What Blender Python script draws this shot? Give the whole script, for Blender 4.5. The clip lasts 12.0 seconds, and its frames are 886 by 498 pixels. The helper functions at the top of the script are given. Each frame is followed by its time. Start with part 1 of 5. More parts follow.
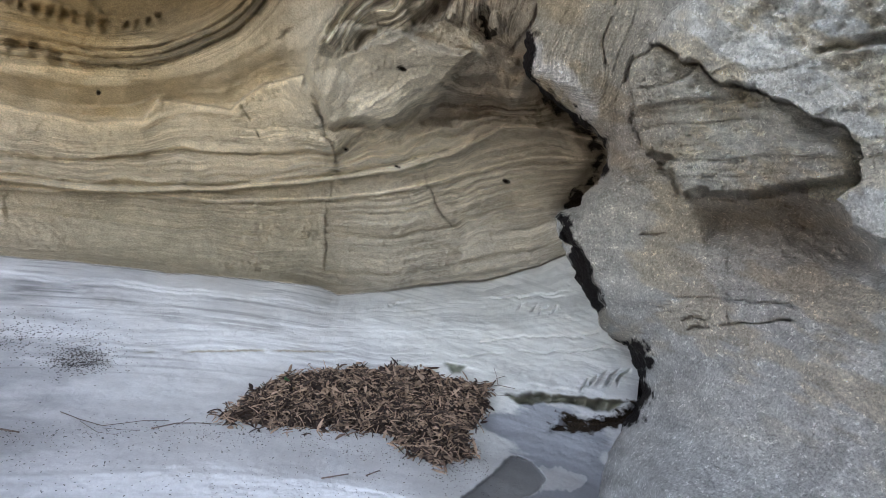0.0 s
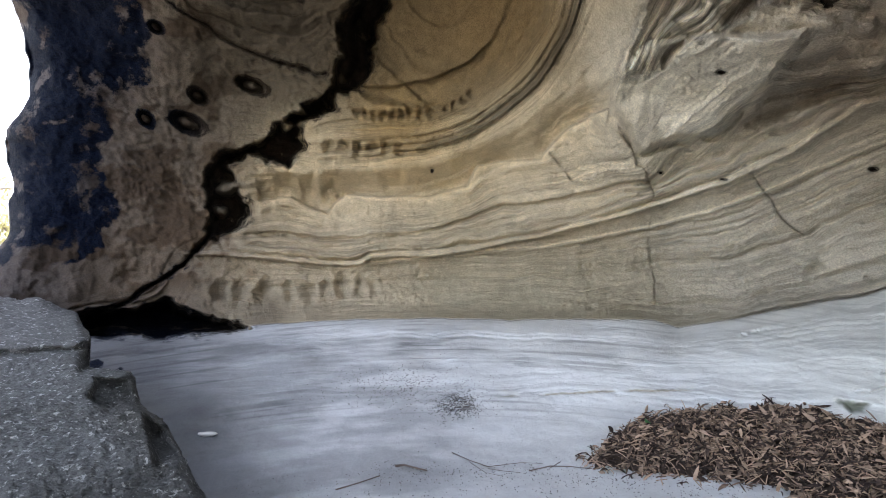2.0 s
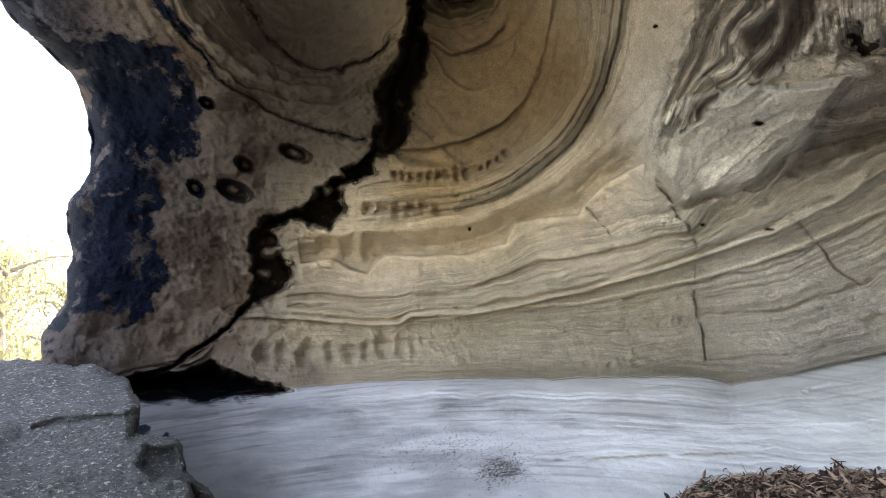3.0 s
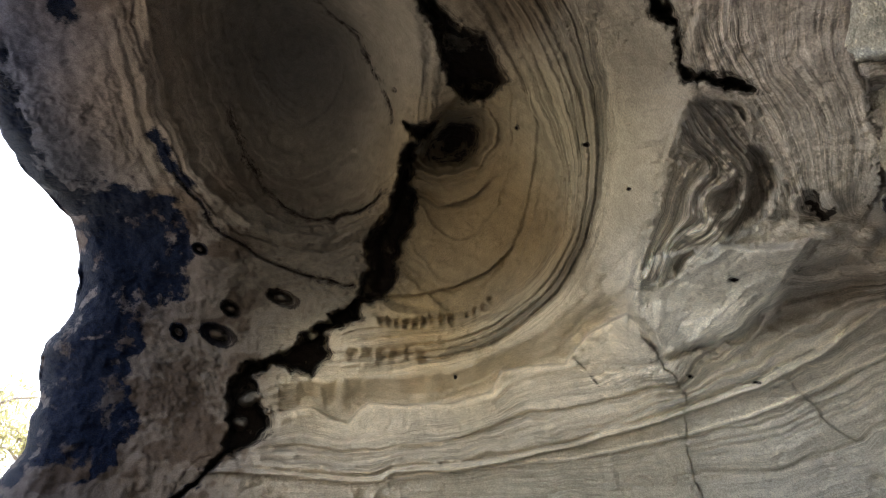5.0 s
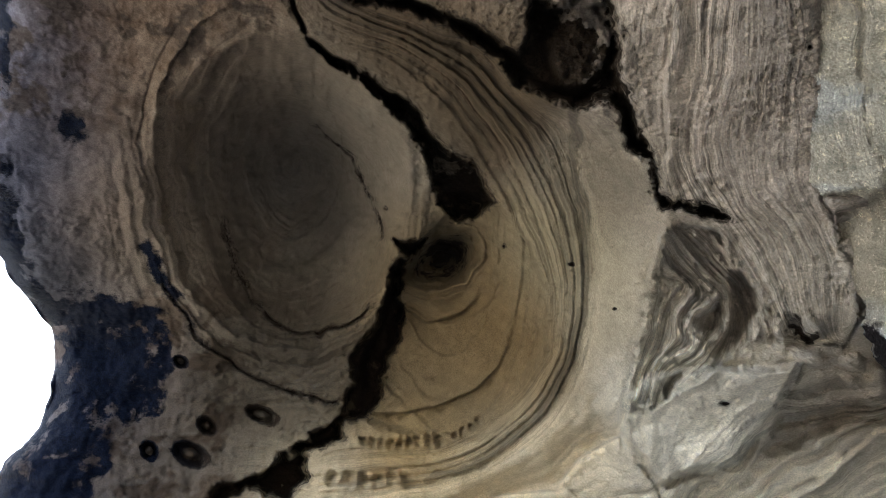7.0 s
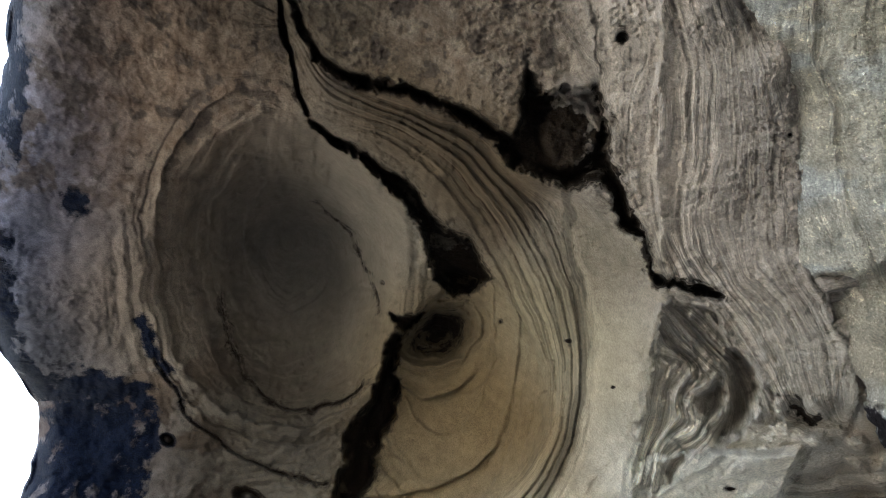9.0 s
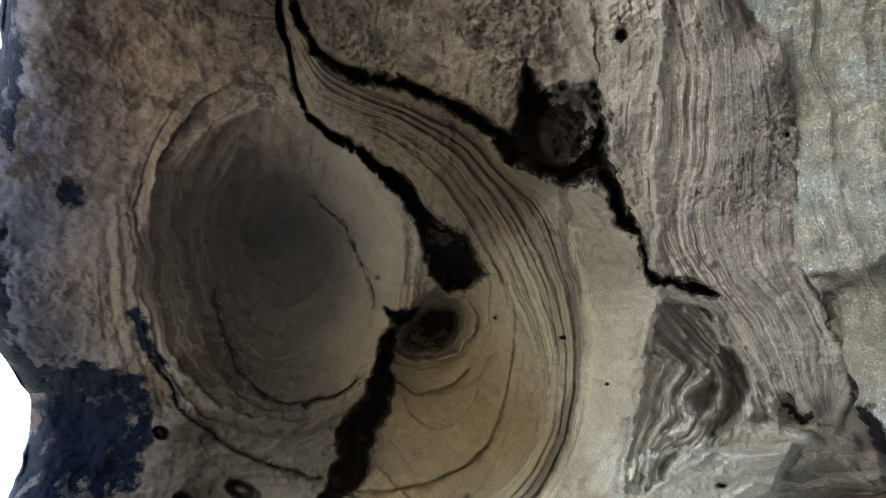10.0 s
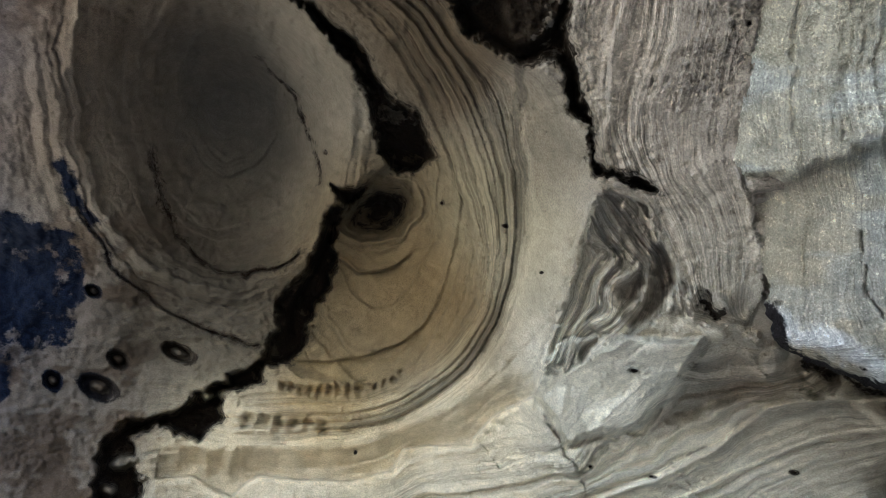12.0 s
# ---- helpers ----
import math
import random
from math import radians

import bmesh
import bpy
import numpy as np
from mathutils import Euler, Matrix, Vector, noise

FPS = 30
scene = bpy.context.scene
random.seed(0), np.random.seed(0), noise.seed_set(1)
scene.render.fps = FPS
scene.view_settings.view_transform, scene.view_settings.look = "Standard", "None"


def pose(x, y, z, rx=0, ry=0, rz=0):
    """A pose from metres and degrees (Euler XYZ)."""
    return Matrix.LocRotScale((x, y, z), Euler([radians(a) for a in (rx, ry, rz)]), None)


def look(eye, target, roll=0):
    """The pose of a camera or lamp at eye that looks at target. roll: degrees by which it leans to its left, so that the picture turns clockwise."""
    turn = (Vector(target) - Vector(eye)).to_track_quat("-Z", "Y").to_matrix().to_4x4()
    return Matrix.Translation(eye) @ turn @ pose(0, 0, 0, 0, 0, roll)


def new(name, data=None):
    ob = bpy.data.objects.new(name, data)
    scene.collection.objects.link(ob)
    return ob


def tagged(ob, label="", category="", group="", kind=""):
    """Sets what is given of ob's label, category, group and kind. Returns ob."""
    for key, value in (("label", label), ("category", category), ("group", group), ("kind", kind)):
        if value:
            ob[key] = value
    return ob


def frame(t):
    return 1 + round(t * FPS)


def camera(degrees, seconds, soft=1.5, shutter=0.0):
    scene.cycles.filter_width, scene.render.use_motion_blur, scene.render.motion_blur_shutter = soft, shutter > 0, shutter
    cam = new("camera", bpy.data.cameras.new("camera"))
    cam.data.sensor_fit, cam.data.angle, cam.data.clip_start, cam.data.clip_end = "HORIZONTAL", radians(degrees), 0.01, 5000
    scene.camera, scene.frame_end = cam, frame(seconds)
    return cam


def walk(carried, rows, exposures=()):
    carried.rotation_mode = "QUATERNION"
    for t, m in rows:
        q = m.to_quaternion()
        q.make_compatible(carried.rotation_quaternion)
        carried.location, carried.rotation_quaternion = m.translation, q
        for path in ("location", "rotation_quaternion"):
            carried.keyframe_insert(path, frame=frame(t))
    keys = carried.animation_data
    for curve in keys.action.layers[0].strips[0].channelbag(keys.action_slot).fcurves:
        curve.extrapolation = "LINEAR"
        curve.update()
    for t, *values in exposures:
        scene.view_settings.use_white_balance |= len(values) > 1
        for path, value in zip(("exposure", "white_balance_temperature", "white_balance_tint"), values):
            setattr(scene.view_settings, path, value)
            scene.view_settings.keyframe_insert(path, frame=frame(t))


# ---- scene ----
cam = camera(75.51, 12.0, soft=0.5)
walk(cam, [
    (0, pose(0.117, -0.065, 1.493, 93.21, -6.14, -29.94)),
    (0.5, pose(0.093, -0.044, 1.495, 93.53, -4.77, -22.66)),
    (1, pose(0.054, -0.023, 1.495, 93.65, -2.74, -12.71)),
    (1.5, pose(0.020, -0.013, 1.497, 94.03, -1.25, -5.81)),
    (2, pose(0.000, 0.000, 1.500, 95.00, -0.00, 0.00)),
    (2.5, pose(-0.006, 0.001, 1.506, 97.52, 0.53, 2.38)),
    (3, pose(-0.008, -0.006, 1.513, 100.62, 0.86, 3.90)),
    (3.2, pose(-0.013, -0.007, 1.516, 101.75, 0.92, 4.07)),
    (5, pose(-0.004, -0.030, 1.549, 114.59, 0.57, 2.40)),
    (5.5, pose(-0.008, -0.035, 1.552, 118.00, 0.53, 1.92)),
    (6, pose(-0.008, -0.038, 1.555, 121.00, 0.50, 1.85)),
    (6.5, pose(-0.005, -0.044, 1.559, 123.64, 0.49, 1.62)),
    (7, pose(0.002, -0.052, 1.567, 125.67, 0.34, 0.97)),
    (7.5, pose(0.009, -0.056, 1.567, 127.40, 0.22, 0.59)),
    (9.3, pose(0.009, -0.073, 1.574, 133.14, 0.27, 0.59)),
    (9.5, pose(0.007, -0.072, 1.574, 133.07, 0.25, 0.38)),
    (10, pose(0.002, -0.072, 1.575, 132.40, 0.15, -0.23)),
    (10.5, pose(0.012, -0.061, 1.571, 131.47, 0.03, -0.86)),
    (11, pose(0.020, -0.054, 1.570, 129.67, -0.14, -1.91)),
    (11.5, pose(0.037, -0.050, 1.570, 126.27, -0.54, -3.70)),
    (12, pose(0.064, 0.000, 1.543, 121.99, -1.10, -6.53)),
], exposures=[(0.0, 3.30, 6450, 10), (3.0, 3.36, 6400, 10), (5.0, 3.26, 6350, 10), (6.5, 3.46, 6150, 9), (9.5, 3.68, 5750, 5), (12.0, 3.80, 5650, 4)])

# ---------------------------------------------------------------- light
SUN_AZ, SUN_EL = 20.0, 52.0            # degrees; the sun stands behind the cliff
world = bpy.data.worlds.new("sky")
world.use_nodes = True
scene.world = world
wn = world.node_tree
sky = wn.nodes.new("ShaderNodeTexSky")
sky.sky_type, sky.sun_disc = "NISHITA", False
sky.sun_elevation, sky.sun_rotation = radians(SUN_EL), radians(SUN_AZ)
sky.air_density, sky.dust_density, sky.ozone_density = 0.8, 4.0, 1.0
haze = wn.nodes.new("ShaderNodeHueSaturation")          # thin white cloud
haze.inputs["Saturation"].default_value = 0.5
wn.links.new(sky.outputs[0], haze.inputs["Color"])
wn.links.new(haze.outputs[0], wn.nodes["Background"].inputs[0])
wn.nodes["Background"].inputs[1].default_value = 0.15
sun_lamp = bpy.data.lights.new("sun", "SUN")
sun_lamp.energy, sun_lamp.angle, sun_lamp.color = 2.0, radians(0.6), (1.0, 0.95, 0.87)
sun = new("sun", sun_lamp)
_a, _e = radians(SUN_AZ), radians(SUN_EL)
sun.matrix_world = look((math.sin(_a) * math.cos(_e) * 40, math.cos(_a) * math.cos(_e) * 40, math.sin(_e) * 40), (0, 0, 0))

# ---------------------------------------------------------------- cave plan
# The shelter is drawn as seen from its middle EYE: a direction is a pair (u, v) in degrees
# on a round chart whose middle looks level 35 degrees up to the back wall.
EYE = np.array([0.05, -0.02, 1.53])
AHEAD = np.array([0.0, math.cos(radians(35)), math.sin(radians(35))])
RIGHT = np.array([1.0, 0.0, 0.0])
UP = np.cross(RIGHT, AHEAD)


def heading(u, v):
    a, b = np.radians(u), np.radians(v)
    s = (a * a + b * b) / 4
    c, k = (1 - s) / (1 + s), 1 / (1 + s)
    return c[..., None] * AHEAD + (k * a)[..., None] * RIGHT + (k * b)[..., None] * UP


_perm = np.random.RandomState(7).permutation(512).astype(np.int32)
_grad = np.random.RandomState(8).uniform(0, 2 * np.pi, 512).astype(np.float32)
_cos, _sin = np.cos(_grad), np.sin(_grad)


def wave(x, y, seed=0):
    """Gradient noise in the plane, about -0.7 to 0.7."""
    x, y = np.asarray(x, np.float32), np.asarray(y, np.float32)
    x0, y0 = np.floor(x), np.floor(y)
    xi, yi = x0.astype(np.int32) + np.int32(seed * 31), y0.astype(np.int32) + np.int32(seed * 17)
    fx, fy = x - x0, y - y0
    sx, sy = fx * fx * fx * (fx * (fx * 6 - 15) + 10), fy * fy * fy * (fy * (fy * 6 - 15) + 10)
    left, right = _perm[xi & 511] + yi, _perm[(xi + 1) & 511] + yi

    def corner(side, dx, dy):
        h = _perm[(side + dy) & 511]
        return _cos[h] * (fx - dx) + _sin[h] * (fy - dy)
    a, b = corner(left, 0, 0), corner(left, 0, 1)
    a = a + (corner(right, 1, 0) - a) * sx
    b = b + (corner(right, 1, 1) - b) * sx
    return a + (b - a) * sy


def rough(x, y, octaves=4, gain=0.5, seed=0):
    out, amp = 0, 1.0
    for k in range(octaves):
        out = out + amp * wave(x, y, seed + k)
        x, y, amp = x * 2.03, y * 2.03, amp * gain
    return out


def ease(x, lo, hi):
    f = np.clip((x - lo) / (hi - lo), 0, 1)
    return f * f * (3 - 2 * f)


def far_from(U, V, line, reach=9.0):
    """Distance to an open line; far away it is just reach."""
    out = np.full(U.shape, reach, np.float32)
    for (ax, ay), (bx, by) in zip(line, line[1:]):
        m = (U > min(ax, bx) - reach) & (U < max(ax, bx) + reach) & (V > min(ay, by) - reach) & (V < max(ay, by) + reach)
        pu, pv = U[m], V[m]
        dx, dy = bx - ax, by - ay
        f = np.clip(((pu - ax) * dx + (pv - ay) * dy) / (dx * dx + dy * dy + 1e-9), 0, 1)
        out[m] = np.minimum(out[m], np.hypot(pu - ax - f * dx, pv - ay - f * dy))
    return out


def inside(U, V, ring):
    odd = np.zeros(U.shape, bool)
    for (ax, ay), (bx, by) in zip(ring, ring[1:] + ring[:1]):
        if ay != by:
            odd ^= ((ay > V) != (by > V)) & (U < (bx - ax) * (V - ay) / (by - ay) + ax)
    return odd


def depth_in(U, V, ring, reach=9.0):
    """Signed distance to a closed outline, negative inside."""
    return far_from(U, V, ring + ring[:1], reach) * np.where(inside(U, V, ring), -1, 1)


def line_v(line, U):
    p = sorted(line)
    return np.interp(U, [a for a, _ in p], [b for _, b in p])


# bedding lines and seams of the rock
WHITE_LINE = [(-46, -36.5), (-36.4, -37.1), (-29.6, -38.2), (-24.1, -38.5), (-18.4, -38.5), (-6.3, -38.8), (6.2, -38.9), (18.2, -38.1), (21.6, -37.8),
              (23.9, -38.3), (29.2, -36.7), (34.0, -34.7), (40.0, -32.4), (45.6, -28.6), (48.0, -26.2), (52.9, -21.9), (68, -12)]
TAN_LINE = [(-27.3, -32.5), (-18.0, -34.7), (-6.0, -34.8), (12.2, -34.0), (26.1, -31.2), (33.3, -28.2), (39.8, -24.0), (47.5, -19.4), (60, -9)]
LEDGE = [(-27, -29.8), (-25.3, -30.0), (-21.4, -30.6), (-16.9, -31.5), (-12.2, -32.2), (-9.8, -32.2), (-8.5, -31.5), (-2.0, -31.3), (3.5, -30.6), (9.4, -29.3), (15.0, -27.6), (20.2, -25.6),
         (26.3, -22.7), (31.7, -19.2), (36.4, -14.6), (40.5, -13.3), (46.5, -12.2)]
LOW_LEDGE = [(-9.2, -32.5), (-2.5, -32.0), (3.5, -31.4), (9.3, -30.8), (15.1, -29.4), (20.5, -27.9), (25.4, -26.0), (30.4, -23.5), (37.9, -18.4), (42, -16.2), (47.5, -14.6)]
CREAM_LINE = [(-19.7, -25.4), (-16.4, -25.3), (-14.2, -26.6), (-12.9, -27.2), (-11.8, -25.9), (-10.8, -25.3), (-7.1, -25.6), (-2.3, -25.7), (1.8, -24.6), (2.7, -22.6), (5.2, -22.1), (9.1, -21.8),
              (10.2, -20.1), (11.7, -18.7), (13.8, -17.3), (15.4, -16.6)]
BELT_OUT = [(-19.9, -21.9), (-12.9, -22.4), (-7.4, -22.4), (-3.0, -21.8), (1.5, -20.8), (6.0, -18.1), (9.4, -15.3), (11.7, -10.9), (12.8, -7.0),
            (13.4, -1.4), (12.9, 4.1), (12.3, 9.6), (10.8, 14.0), (6.6, 16.6), (3.8, 20.6), (-0.2, 24.0), (-5.9, 26.2), (-11.4, 28.2), (-15.1, 33.3)]
BELT_IN = [(-12.9, -17.9), (-7.4, -18.0), (-1.7, -17.5), (2.8, -15.3), (6.2, -12.0), (8.8, -8.1), (8.9, -3.0), (7.5, 1.5), (4.2, 7.7), (2.7, 11.9),
           (-1.3, 17.1), (-5.8, 20.5), (-10.3, 22.4), (-14.5, 23.1), (-16.7, 30.5)]
FOLD = [(19.6, 4.0), (18.4, -0.3), (17.4, -5.8), (16.3, -10.2), (15.1, -15.2), (15.6, -17.3), (17.0, -20.5), (19.9, -23.4)]
SEAM_TOP = [(-18.5, 41), (-17.1, 33.5), (-16.0, 27.8), (-14.7, 22.8), (-10.3, 19.7), (-6.4, 16.2), (-3.6, 12.5), (-1.3, 8.5), (-0.2, 5.6)]
SEAM_MID = [(-0.2, 5.6), (-3.6, 2.3), (-6.4, -1.6), (-7.6, -6.1), (-9.3, -9.4), (-9.2, -12.3), (-10.6, -15.3), (-14.0, -17.0)]
SEAM_LOW = [(-14.0, -17.0), (-17.0, -18.0), (-15.1, -19.4), (-17.2, -21.0), (-21.4, -21.3), (-23.4, -22.9), (-23.6, -25.5), (-21.5, -27.3), (-26.1, -30.0),
            (-28.2, -31.8), (-32.6, -34.0), (-37.0, -35.2)]
SEAM_RIGHT = [(-16.5, 41), (-15.7, 33.9), (-12.1, 28.3), (-4.8, 25.5), (3.2, 22.4), (7.1, 17.8), (11.1, 15.7), (14.4, 14.8), (16.5, 12.4), (18.6, 9.0),
              (20.0, 5.7), (22.3, 5.9), (25.9, 4.2)]
SEAM_BLACK = [(-15.2, 22.9), (-13.6, 21.0), (-11.4, 19.3), (-8.6, 17.5), (-6.3, 15.0), (-4.3, 12.7), (-2.8, 10.1), (-2.5, 7.8), (-1.9, 5.8), (-0.1, 4.1), (2.2, 4.4),
              (3.8, 6.1), (3.3, 7.8), (1.9, 10.4), (-0.6, 11.5), (-2.1, 12.7), (-3.5, 15.3), (-5.8, 17.2), (-8.3, 18.9), (-11.4, 20.8), (-13.6, 22.1)]
GASH = [(-6.2, 2.5), (-4.5, 2.5), (-2.6, 3.0), (-3.4, 1.9), (-4.8, 0.3), (-5.3, -1.9), (-5.6, -3.6), (-4.8, -4.6), (-5.6, -6.2), (-5.6, -7.8), (-6.5, -9.4), (-7.0, -11.4),
        (-7.3, -13.4), (-8.7, -14.9), (-11.0, -15.7), (-11.1, -17.0), (-13.4, -17.5), (-14.6, -18.2), (-14.2, -20.2), (-16.1, -22.1), (-18.3, -22.0), (-19.3, -21.3),
        (-20.4, -21.2), (-22.0, -21.8), (-21.7, -23.1), (-21.3, -24.3), (-20.3, -25.5), (-20.2, -26.7), (-21.1, -27.8), (-23.5, -29.0), (-25.8, -30.2)] + [
        (-26.9, -30.1), (-25.1, -28.6), (-24.6, -26.9), (-24.6, -24.5), (-24.4, -22.3), (-23.4, -21.2), (-22.5, -20.2), (-20.8, -20.0), (-19.2, -19.6), (-17.7, -18.9),
        (-17.3, -17.8), (-15.6, -17.1), (-14.5, -16.9), (-14.6, -16.0), (-13.2, -15.5), (-11.5, -14.3), (-10.7, -12.0), (-10.8, -10.3), (-11.4, -9.0), (-9.9, -7.5),
        (-8.3, -6.2), (-8.0, -4.6), (-7.2, -2.5), (-6.7, -0.3), (-5.9, 0.8)]
RIGHT_BLACK = [(-15.7, 36), (-14.4, 31.9), (-13.7, 29.8), (-11.5, 27.8), (-9.3, 26.8), (-5.9, 26.5), (-2.5, 25.5), (-0.2, 24.4), (2.0, 24.1), (4.3, 21.8), (5.7, 21.2), (6.3, 23.4),
               (7.1, 28.3), (8.0, 27.2), (8.8, 25.0), (11.0, 26.0), (14.3, 25.8), (15.2, 23.6), (15.7, 20.8), (15.5, 18.1), (16.3, 16.9), (17.1, 14.1), (18.1, 11.8), (19.1, 9.6), (19.8, 6.8)] + [
               (21.6, 6.2), (24.5, 5.6), (25.9, 4.5), (24.5, 4.2), (21.5, 5.1), (19.5, 5.4), (18.5, 7.4), (18.1, 10.2), (16.5, 10.8), (15.4, 13.6), (14.4, 15.9), (11.6, 14.8), (10.5, 15.4),
               (8.8, 16.0), (7.1, 17.2), (5.4, 17.8), (3.7, 20.1), (1.5, 21.8), (-0.8, 23.0), (-3.7, 24.1), (-6.5, 24.9), (-9.3, 25.1), (-11.5, 26.2), (-13.7, 27.7), (-15.3, 30.3), (-16.8, 36)]
FOOT_GAP = [(-38.5, -34.6), (-36.4, -34.6), (-32.2, -34.9), (-29.2, -34.2), (-28.4, -34.9), (-28.0, -35.6), (-24, -37.3), (-21, -38.4), (-24, -39.0), (-29.9, -38.7), (-32.5, -38.2), (-38, -37.4)]
LIP = [(-44.5, -36.0), (-44.6, -32.5), (-44.0, -30.4), (-43.6, -28.9), (-41.3, -26.0), (-40.2, -21.3), (-39.5, -16.7), (-37.4, -14.3), (-36.3, -11.4),
       (-36.2, -7.6), (-36.7, -5.2), (-37.9, -3.2), (-39.0, -2.1), (-40.8, 2.0), (-42.6, 10.5), (-41.5, 18.1), (-40.2, 22.6), (-39.4, 27.6), (-39.0, 30.5), (-36, 42)]
LIP_FILM = [(-36.0, -2.2), (-33.8, -1.8), (-31.9, -1.4), (-30.1, -2.5), (-27.8, -4.8), (-26.9, -7.5), (-26.9, -10.2), (-28.0, -13.4), (-30.8, -15.7),
            (-33.1, -16.0), (-36.7, -16.6), (-39.1, -18.2), (-40.5, -23.7), (-41.3, -15.0), (-38.0, -12.4), (-36.7, -8.4)]
LIP_FILM_LOW = [(-40.2, -16.5), (-32.5, -15.5), (-31.5, -19.5), (-32.5, -23), (-34, -26.8), (-37.8, -28.4), (-42, -28)]
CREASE = [(24, 40), (26.0, 33.2), (29.5, 28.7), (30.9, 24.4), (31.5, 17.0), (31.8, 7.9), (33.2, 5.2), (34.7, 1.5), (35.3, -1.8), (35.7, -5.6),
          (36.3, -8.4), (39.1, -10.4), (42.9, -11.4), (46.6, -12.3), (48.7, -13.8), (48.9, -17.2), (48.1, -20.3), (46.0, -22.5), (47.7, -25.4), (49.3, -27.0),
          (51.0, -28.6), (53.8, -31.2), (56.1, -33.3), (59.2, -34.3), (61.5, -36.5), (63.0, -38.9), (61.9, -44.7), (61.3, -50.2), (61.5, -53.9), (62, -76)]
CRACK_A = [(16.5, -19.2), (17.7, -20.2), (19.5, -22.6), (20.4, -25.4), (20.3, -27.9), (20.8, -30.8), (21.4, -33.6), (21.4, -36.0)]
CRACK_B = [(28.6, -21.8), (30.6, -24.1), (32.5, -26.1), (33.9, -27.4)]
# beds that stand on end beyond the right seam, and the folds below them
STREAK = [[(24.4, 41), (26.4, 33.0), (28.5, 29.9), (29.7, 27.3), (30.7, 24.6), (31.3, 21.3), (31.4, 17.0), (31.6, 12.6), (31.8, 7.5), (32.8, 5.0), (33.8, 2.4), (34.6, -0.2), (34.9, -2.2), (34.7, -4.2), (34.1, -6.9)],
          [(23.4, 41), (25.4, 33.4), (26.6, 30.1), (27.2, 26.5), (27.9, 22.7), (28.2, 19.4), (27.7, 15.0), (27.3, 10.0), (27.9, 7.2), (30.1, 4.5), (31.8, 1.3), (32.4, -1.3), (32.4, -5.4)],
          [(20.5, 41), (22.7, 33.6), (24.2, 29.8), (25.2, 25.5), (25.1, 21.2), (24.8, 17.3), (23.9, 12.9), (24.1, 9.5), (26.0, 5.6), (28.2, 2.3), (29.6, -1.4), (30.2, -5.0)],
          [(17.5, 41), (20.1, 32.2), (21.6, 28.4), (22.0, 24.1), (22.0, 20.2), (21.2, 16.3), (20.4, 11.9), (21.4, 8.5)],
          [(14.5, 41), (17.9, 30.7), (18.8, 28.0), (17.9, 25.4), (17.4, 22.1), (17.0, 18.7), (17.5, 15.9), (18.8, 11.9), (19.6, 9.0)],
          [(12, 41), (14.3, 30.9), (14.2, 28.2), (15.0, 24.9), (15.6, 21.5), (15.5, 19.3)]]
NECK = [(20.5, 4.6), (22.3, 4.7), (24.0, 3.7), (25.4, 1.8), (26.6, -0.9), (27.9, -2.5), (28.9, -4.5), (29.6, -6.8)]
FOLDS = [[(18.6, -13.4), (19.0, -11.7), (20.1, -10.3), (21.9, -9.6), (22.8, -8.6), (23.2, -7.6), (24.3, -6.7), (25.1, -6.0)],
         [(17.8, -14.0), (18.3, -12.0), (18.9, -10.2), (20.3, -8.8), (22.0, -8.4), (22.4, -7.6), (22.0, -6.8), (21.7, -5.8), (22.3, -4.7), (23.6, -3.7), (24.6, -3.1)],
         [(18.0, -12.5), (18.7, -10.0), (19.8, -8.2), (20.9, -7.1), (20.6, -6.1), (20.7, -4.8), (21.9, -3.2), (22.7, -2.1)],
         [(16.7, -13.5), (17.6, -10.0), (18.9, -7.2), (19.3, -4.8), (20.5, -2.4), (21.3, -1.6)],
         [(15.7, -13.6), (16.6, -10.1), (17.4, -7.5), (18.1, -4.3), (18.7, -1.6)]]
STREAK_RING = [(8, 42), (13.2, 33), (13.8, 31), (14.0, 28), (14.8, 24.5), (15.5, 19), (17.2, 15.5), (18.8, 11), (20.3, 6.5), (20.3, 4.8), (22.3, 4.9), (24, 3.9), (25.4, 2), (26.6, -0.7), (27.9, -2.3), (28.9, -4.3),
               (29.6, -6.8), (34.4, -7.5), (35.5, -4), (35.3, -1), (33.8, 3), (32.3, 7.5), (31.9, 17), (31.5, 22), (30, 28), (27, 33), (24.5, 42)]
FOLD_RING = [(19.8, 4.2), (18.9, 0.5), (18.2, -3.5), (17.2, -7.5), (16.3, -10.2), (15.4, -13.8), (17.8, -14.2), (20.4, -12.3), (23.3, -9.9), (25.6, -8.4), (29.4, -6.9), (28.6, -4.3), (26.4, -0.9), (25.2, 1.8), (23.8, 3.6), (22, 4.6)]
DARK_BED = [(11.1, 15.9), (11.3, 12.4), (11.4, 8.9), (12.2, 6.0), (12.4, 2.7), (12.7, -0.7), (12.4, -4.0), (11.6, -6.7), (10.8, -9.2), (9.7, -11.9), (7.3, -15.2), (3.9, -17.9), (1.0, -19.9), (-2.9, -20.9)]


